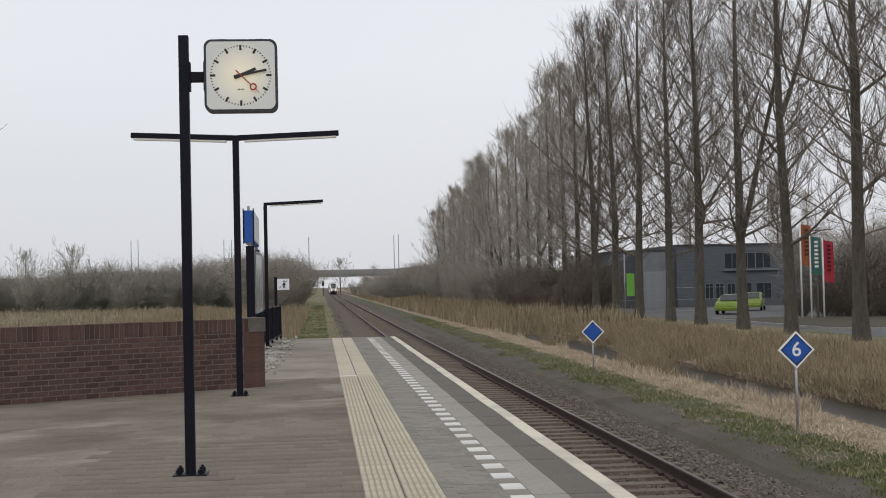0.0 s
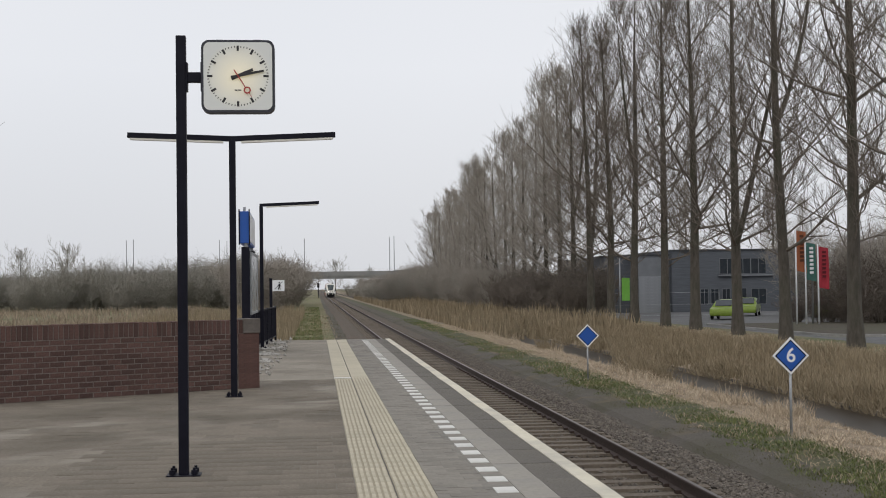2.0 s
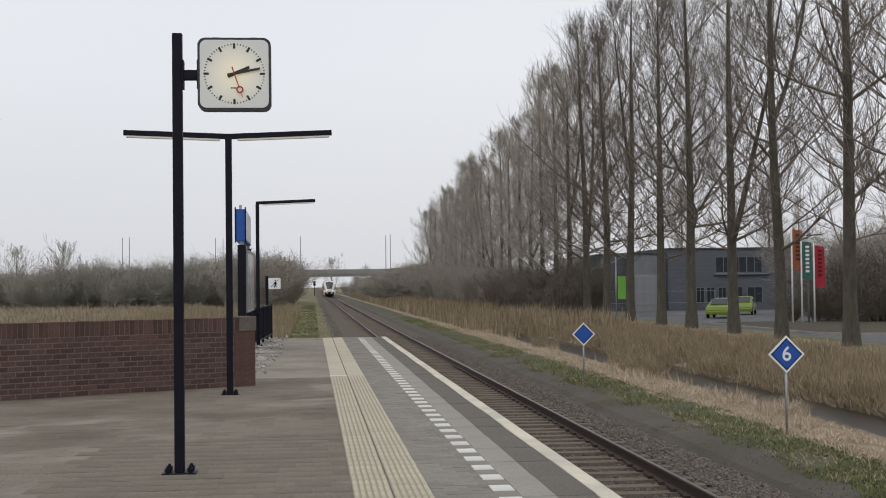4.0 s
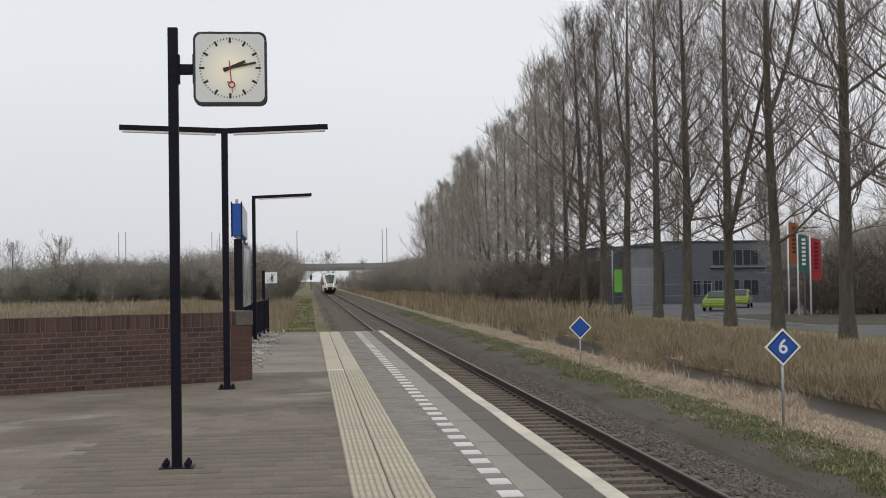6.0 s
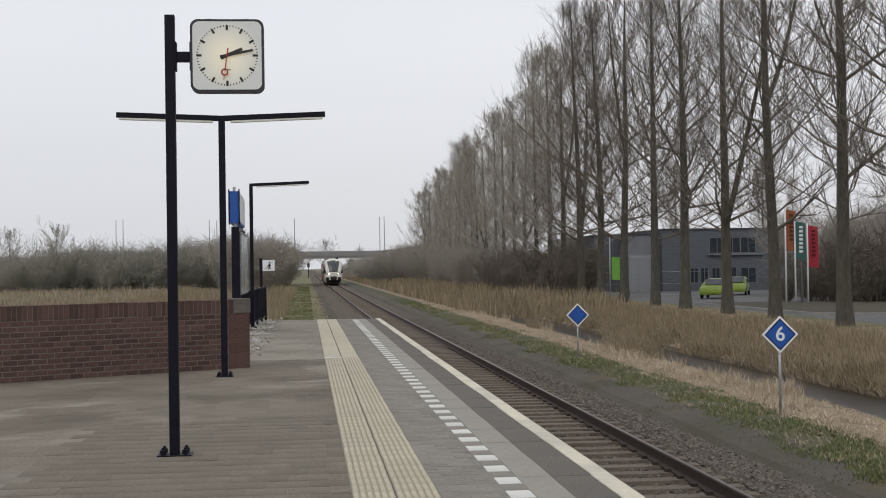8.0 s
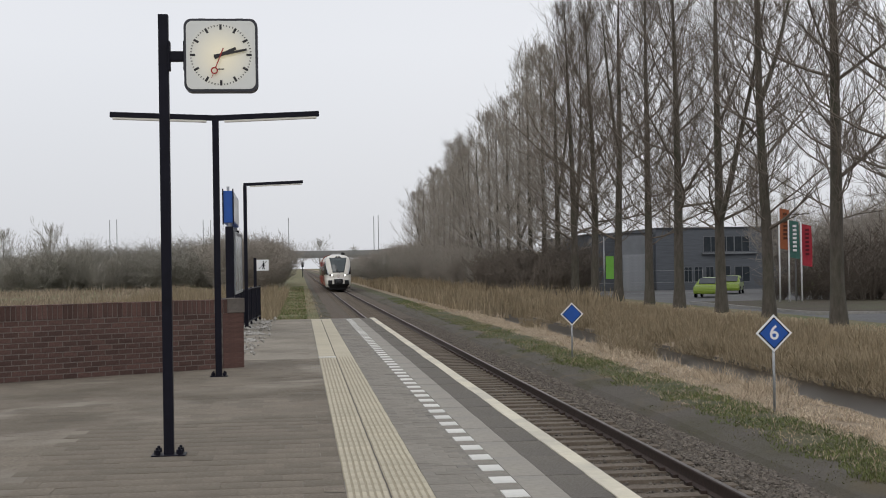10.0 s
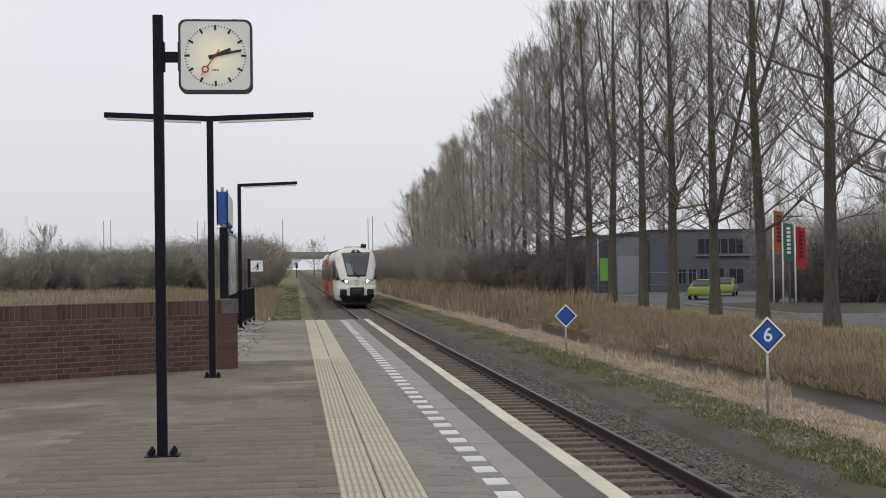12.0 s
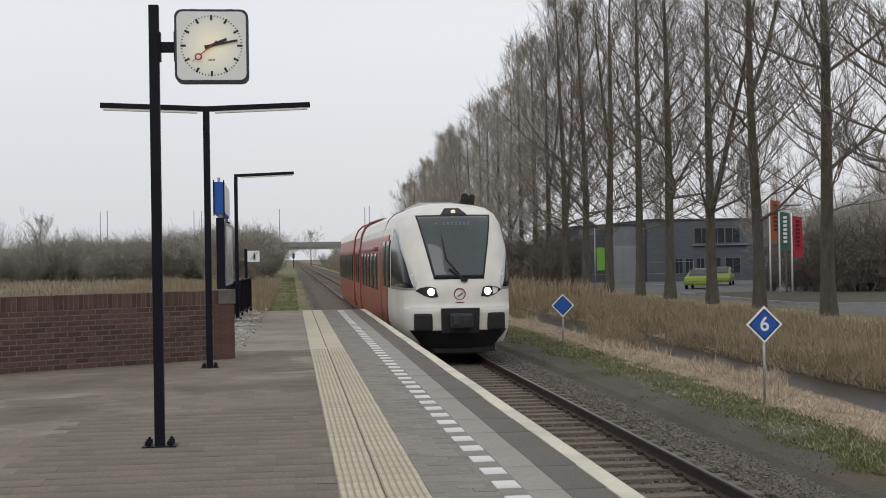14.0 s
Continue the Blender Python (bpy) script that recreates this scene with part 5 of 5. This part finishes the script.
# ---- road bridge, embankment and masts ----
def build_bridge():
    Y = 470.0
    con = mat("bridge_concrete", (0.22, 0.22, 0.215), (0.30, 0.30, 0.29), 0.3, 0.9, 0.2, 3, c3=(0.15, 0.15, 0.145), scale2=0.08)
    bridge = thing("road_bridge", pose(0, Y, 0), "long grey concrete road bridge over the railway", "bridge")
    bm = bmesh.new()
    box(bm, -60, 39, -5, 5, 4.95, 6.0)
    part("deck", bm, con, bridge)
    bm = bmesh.new()
    box(bm, -62, 40, -5.2, -4.9, 5.7, 7.4)
    part("parapet", bm, con, bridge)
    for x in (-8.5, 15.5, 36):
        bm = bmesh.new()
        box(bm, x - 0.6, x + 0.6, -4, 4, -1.3, 4.8, 0.05)
        part("pier", bm, con, bridge)
    bm = bmesh.new()
    box(bm, 27.5, 37.5, -5.6, 5, 4.6, 7.7, 0.05)
    part("abutment_head", bm, con, bridge)
    turf = mat("embankment_turf", (0.13, 0.12, 0.085), (0.19, 0.175, 0.125), 0.3, 0.95, c3=(0.07, 0.085, 0.035), scale2=0.05)
    for x0, x1 in ((32, 900), (-900, -16)):
        bm = bmesh.new()
        prism(bm, [(Y - 22, -1.6), (Y - 7, 5.8), (Y + 7, 5.8), (Y + 22, -1.6)], "x", x0, x1)
        setting("embankment", bm, turf, "grassy road embankment beside the bridge", "embankment")
    for x0, x1 in ((39, 200), (-200, -62)):
        g = thing("guard_rail", pose(0, Y - 6.4, 5.78), "grey steel guard rail on the embankment", "guard rail")
        bm = bmesh.new()
        box(bm, x0, x1, -0.1, 0.1, 0.45, 0.85)
        part("beam", bm, M["steel"], g)
        for k in range(18):
            bm = bmesh.new()
            xx = x0 + (x1 - x0) * (k + 0.5) / 18
            box(bm, xx - 0.08, xx + 0.08, -0.05, 0.1, -0.2, 0.5)
            part("post", bm, M["steel"], g)
    for x, h in ((26.0, 17.5), (27.6, 17.9), (-4.0, 17.3), (-33.6, 17.0), (-31.0, 16.8), (-65.6, 17.3), (-63.2, 17.5)):
        m = thing("light_mast", pose(x, Y + 8, 0), "thin grey light mast along the road", "mast", "road light masts")
        bm = bmesh.new()
        tube(bm, (0, 0, -1.5), (0, 0, h + 2.0), 0.20, 0.12, n=8)
        part("pole", bm, M["steel"], m)
    s = thing("railway_signal", pose(0.6, 400, 0), "dark railway signal beside the track", "railway signal")
    bm = bmesh.new()
    tube(bm, (0, 0, -1.3), (0, 0, 2.6), 0.1, n=8)
    part("mast", bm, M["black"], s)
    bm = bmesh.new()
    box(bm, -0.35, 0.35, -0.2, 0.2, 1.9, 3.3, 0.05)
    part("signal_head", bm, M["black"], s)


build_bridge()


# ---- road, company building, flags, cars ----
def build_road():
    bm = bmesh.new()
    box(bm, 22.4, 70, -20, 62.4, -1.3, -1.06)
    box(bm, 22.4, 24.6, 62.4, 84, -1.3, -1.062)
    box(bm, 22.4, 70, 84, 124, -1.3, -1.064)
    setting("road", bm, M["asphalt"], "grey asphalt road and yard beyond the poplars", "road")
    # island with a rounded corner
    arc = [(27.6 - 3.0 * math.cos(math.pi / 2 * q / 8), 65.4 - 3.0 * math.sin(math.pi / 2 * q / 8)) for q in range(9)]
    inner = [(27.6 - 2.8 * math.cos(math.pi / 2 * q / 8), 65.4 - 2.8 * math.sin(math.pi / 2 * q / 8)) for q in range(9)]
    bm = bmesh.new()
    prism(bm, [(24.6, 84)] + arc + [(70, 62.4), (70, 62.6)] + inner[::-1] + [(24.8, 84)], "z", -1.3, -0.94)
    setting("kerb", bm, M["concrete"], "pale concrete kerb round the planted island", "kerb")
    bm = bmesh.new()
    prism(bm, [(24.8, 84)] + inner + [(70, 62.6), (70, 84)], "z", -1.3, -0.97)
    setting("planted_island", bm, M["litter"], "bare earth island with flag poles and winter shrubs", "planting bed")
    f = thing("wire_fence", pose(23.6, 108, -1.07), "grey wire fence in front of the company yard", "fence")
    for i in range(5):
        bm = bmesh.new()
        tube(bm, (2.3 * i, 0, 0), (2.3 * i, 0, 2.0), 0.035, n=8)
        part("post", bm, M["steel"], f)
    for z in (0.1, 1.0, 1.95):
        bm = bmesh.new()
        tube(bm, (0, 0, z), (9.2, 0, z), 0.014, n=6)
        part("wire", bm, M["steel"], f)


build_road()


def build_building():
    grey = mat("grey_sheet_cladding", (0.08, 0.088, 0.102), (0.115, 0.125, 0.142), 0.8, 0.6, 0.2, 8, stretch=(1, 1, 12))
    pale = mat("pale_grey_cladding", (0.165, 0.175, 0.19), (0.22, 0.232, 0.248), 0.8, 0.6, 0.2, 8)
    b = thing("company_building", pose(29.9, 125, -1.1), "low grey metal-clad company building with a roller door", "building")
    bm = bmesh.new()
    box(bm, 0, 3.3, 0, 25, 0, 5.35)
    part("wall", bm, pale, b, "pale grey hall wall")
    # shaded facet: its shade is given by the darker cladding colour
    bm = bmesh.new()
    box(bm, -2.6, -0.002, 1.5, 25, 0, 5.3)
    part("wall", bm, grey, b, "hall wall facet with its shade put into the dark grey colour")
    bm = bmesh.new()
    box(bm, 3.302, 17.5, -1, 25, 0, 5.75)
    part("wall", bm, grey, b, "dark grey office wall")
    edge = mat("dark_roof_trim", (0.035, 0.037, 0.042), (0.055, 0.058, 0.064), 3, 0.6)
    for x0, x1, y0, z0 in ((-2.7, -0.06, 1.4, 5.302), (-0.055, 3.295, -0.1, 5.352), (3.3, 17.6, -1.1, 5.752)):
        bm = bmesh.new()
        box(bm, x0, x1, y0, 25, z0, z0 + 0.16)
        part("roof", bm, edge, b, "dark roof edge")
    bm = bmesh.new()
    box(bm, 0.35, 3.0, -0.05, -0.01, 0.0, 3.45)
    dm = mat("grey_roller_door", (0.25, 0.262, 0.28), (0.30, 0.312, 0.33), 2, 0.5)
    door = part("roller_door", bm, dm, b, "pale grey roller door")
    bm = bmesh.new()
    box(bm, 0.38, 2.97, -0.09, -0.05, 0.02, 0.27, 0.01)
    slat = mesh_of("slat", bm, dm)
    for i in range(12):
        shared("slat", slat, door, pose(0, 0, 0.28 * i))
    trim = mat("grey_window_frame", (0.13, 0.138, 0.15), (0.17, 0.178, 0.19), 3, 0.5)
    for x, z, ww, hh in ((6.0, 0.75, 0.7, 1.4), (7.0, 0.75, 0.7, 1.4), (8.1, 0.75, 0.7, 1.4), (9.2, 0.1, 1.2, 2.1), (10.9, 0.75, 1.4, 1.4), (7.9, 3.6, 1.4, 1.4), (9.4, 3.6, 1.4, 1.4), (10.9, 3.6, 1.4, 1.4)):
        bm = bmesh.new()
        box(bm, x, x + ww, -1.03, -0.98, z, z + hh)
        win = part("window", bm, M["glass"], b, "dark window")
        bm = bmesh.new()
        for q in ((x - 0.05, x, z - 0.05, z + hh + 0.05), (x + ww, x + ww + 0.05, z - 0.05, z + hh + 0.05), (x, x + ww, z - 0.05, z), (x, x + ww, z + hh, z + hh + 0.05), (x + ww / 2 - 0.025, x + ww / 2 + 0.025, z, z + hh)):
            box(bm, q[0], q[1], -1.06, -0.99, q[2], q[3])
        part("frame", bm, trim, win, "grey window frame")
    bm = bmesh.new()
    box(bm, 7.7, 13.0, -1.3, -1.002, 3.36, 3.5, 0.01)
    part("sill_ledge", bm, pale, b, "pale ledge under the upper windows")
    for x in (5.1, 14.2):
        bm = bmesh.new()
        tube(bm, (x, -1.06, 0), (x, -1.06, 5.7), 0.05, n=8)
        part("downpipe", bm, trim, b, "grey downpipe")


build_building()


def build_flags():
    defs = (((0.30, 0.10, 0.045), 4.8, 2.5), ((0.05, 0.13, 0.11), 4.05, 2.3), ((0.34, 0.03, 0.045), 3.8, 2.55))
    for i, (c, top, ln) in enumerate(defs):
        x, y = (29.5, 30.1, 30.9)[i], 81.0
        t = thing("flag_pole", pose(x, y, -1.1), "white flag pole with a hanging %s banner" % ("orange", "green", "red")[i], "flag pole", "company flags")
        bm = bmesh.new()
        tube(bm, (0, 0, 0), (0, 0, top + 1.25), 0.06, 0.045, n=10)
        part("pole", bm, M["white"], t, "white pole")
        cloth = mat("%s_banner_cloth" % ("orange", "green", "red")[i], c, tuple(v * 1.15 for v in c), 4, 0.85)
        V, Fc = [], []
        nx, nz = 10, 16
        for side in (0, 1):
            for k in range(nz + 1):
                for q in range(nx + 1):
                    u, v = q / nx, k / nz
                    V.append((0.06 + 0.62 * u, 0.07 * math.sin(u * 7 + v * 3 + i) * u + 0.006 * side, top + 1.1 - ln * v - 0.12 * u))
        for side in (0, 1):
            o = side * (nx + 1) * (nz + 1)
            for k in range(nz):
                for q in range(nx):
                    a = o + k * (nx + 1) + q
                    Fc.append((a, a + 1, a + nx + 2, a + nx + 1))
        fl = new("banner", arrays("banner", V, Fc, cloth, True))
        fl.parent = t
        bm = bmesh.new()
        for k in range(7):
            z = top + 0.75 - 0.25 * k
            box(bm, 0.24, 0.48, -0.10, -0.085, z - 0.09, z + 0.06)
        part("lettering_bars", bm, M["white"] if i == 1 else cloth_dark(c), fl, "unreadable lettering")
    # green company banner on a post
    t = thing("banner_post", pose(23.15, 101.75, -1.1), "pale grey post with a bright green banner", "banner")
    bm = bmesh.new()
    tube(bm, (0, 0, 0), (0, 0, 4.7), 0.05, n=10)
    part("pole", bm, M["steel"], t, "pale grey pole")
    bm = bmesh.new()
    box(bm, 0.14, 0.75, -0.03, 0.03, 1.46, 3.2, 0.01)
    part("banner", bm, mat("bright_green_banner", (0.16, 0.42, 0.06), (0.20, 0.48, 0.08), 3, 0.7), t, "bright green banner")
    # lamp post by the flags
    t = thing("street_lamp", pose(30.75, 81.6, -1.1), "slender grey street lamp", "street lamp")
    bm = bmesh.new()
    tube(bm, (0, 0, 0), (0, 0, 7.2), 0.07, 0.045, n=10)
    part("pole", bm, M["steel"], t)


def cloth_dark(c):
    return mat("dark_lettering", tuple(v * 0.35 for v in c), rough=0.8)


build_flags()


def build_car(x, y, turn, label):
    lime = mat("lime_car_paint", (0.19, 0.27, 0.035), (0.23, 0.32, 0.045), 3, 0.3)
    t = thing("car", pose(x, y, -1.06, 0, 0, turn), label, "car", "parked company cars")
    bm = bmesh.new()
    prism(bm, [(-2.0, 0.28), (2.0, 0.28), (2.05, 0.55), (1.95, 0.82), (1.1, 0.95), (0.45, 1.42), (-1.2, 1.46), (-1.9, 1.0), (-2.05, 0.6)], "y", -0.84, 0.84)
    for v in bm.verts:
        if v.co.z > 1.2:
            v.co.y *= 0.74
    bmesh.ops.bevel(bm, geom=bm.edges[:], offset=0.06, segments=2, affect="EDGES")
    body = part("body", bm, lime, t, "lime green bodywork")
    for s in (-1, 1):
        bm = bmesh.new()
        prism(bm, [(-1.6, 0.95), (0.85, 0.95), (0.4, 1.34), (-1.15, 1.36)], "y", s * 0.845 - 0.01, s * 0.845 + 0.01)
        for v in bm.verts:
            if v.co.z > 1.2:
                v.co.y *= 0.77
        part("side_window", bm, M["glass"], body, "dark side window")
    bm = bmesh.new()
    prism(bm, [(0.52, 1.40), (1.08, 0.99), (1.12, 1.03), (0.56, 1.44)], "y", -0.6, 0.6)
    part("windscreen", bm, M["glass"], body, "dark windscreen")
    bm = bmesh.new()
    prism(bm, [(-1.93, 1.02), (-1.43, 1.36), (-1.46, 1.39), (-1.96, 1.05)], "y", -0.6, 0.6)
    part("rear_window", bm, M["glass"], body, "dark rear window")
    for px in (-1.25, 1.25):
        for s in (-1, 1):
            bm = bmesh.new()
            tube(bm, (px, s * 0.72, 0.31), (px, s * 0.87, 0.31), 0.31, n=18)
            wheel = part("wheel", bm, M["black"], t, "black tyre")
            bm = bmesh.new()
            tube(bm, (px, s * 0.86, 0.31), (px, s * 0.885, 0.31), 0.19, n=12)
            part("rim", bm, M["steel"], wheel, "grey rim")


build_car(30.05, 97.3, 243, "lime green parked company car")
build_car(34.7, 106.5, 246, "lime green parked company car")
build_car(38.2, 98.0, 238, "lime green parked company car")


# ---- what moves ----
def motions():
    rows = []
    for i in range(57):
        t = i * 0.25
        left = 14.0 - t
        y = 32.3 + 27.7 * left + 0.11 * left * left
        rows.append((t, pose(TRACK + 0.10, y, RAIL + 0.16)))
    walk(TRAIN, rows)
    walk(SECOND, [(t, pose(0, 0, 0, 0, 134.0 + 6.79 * t, 0)) for t in (0, 3.5, 7.0, 10.5, 14.0)])


motions()
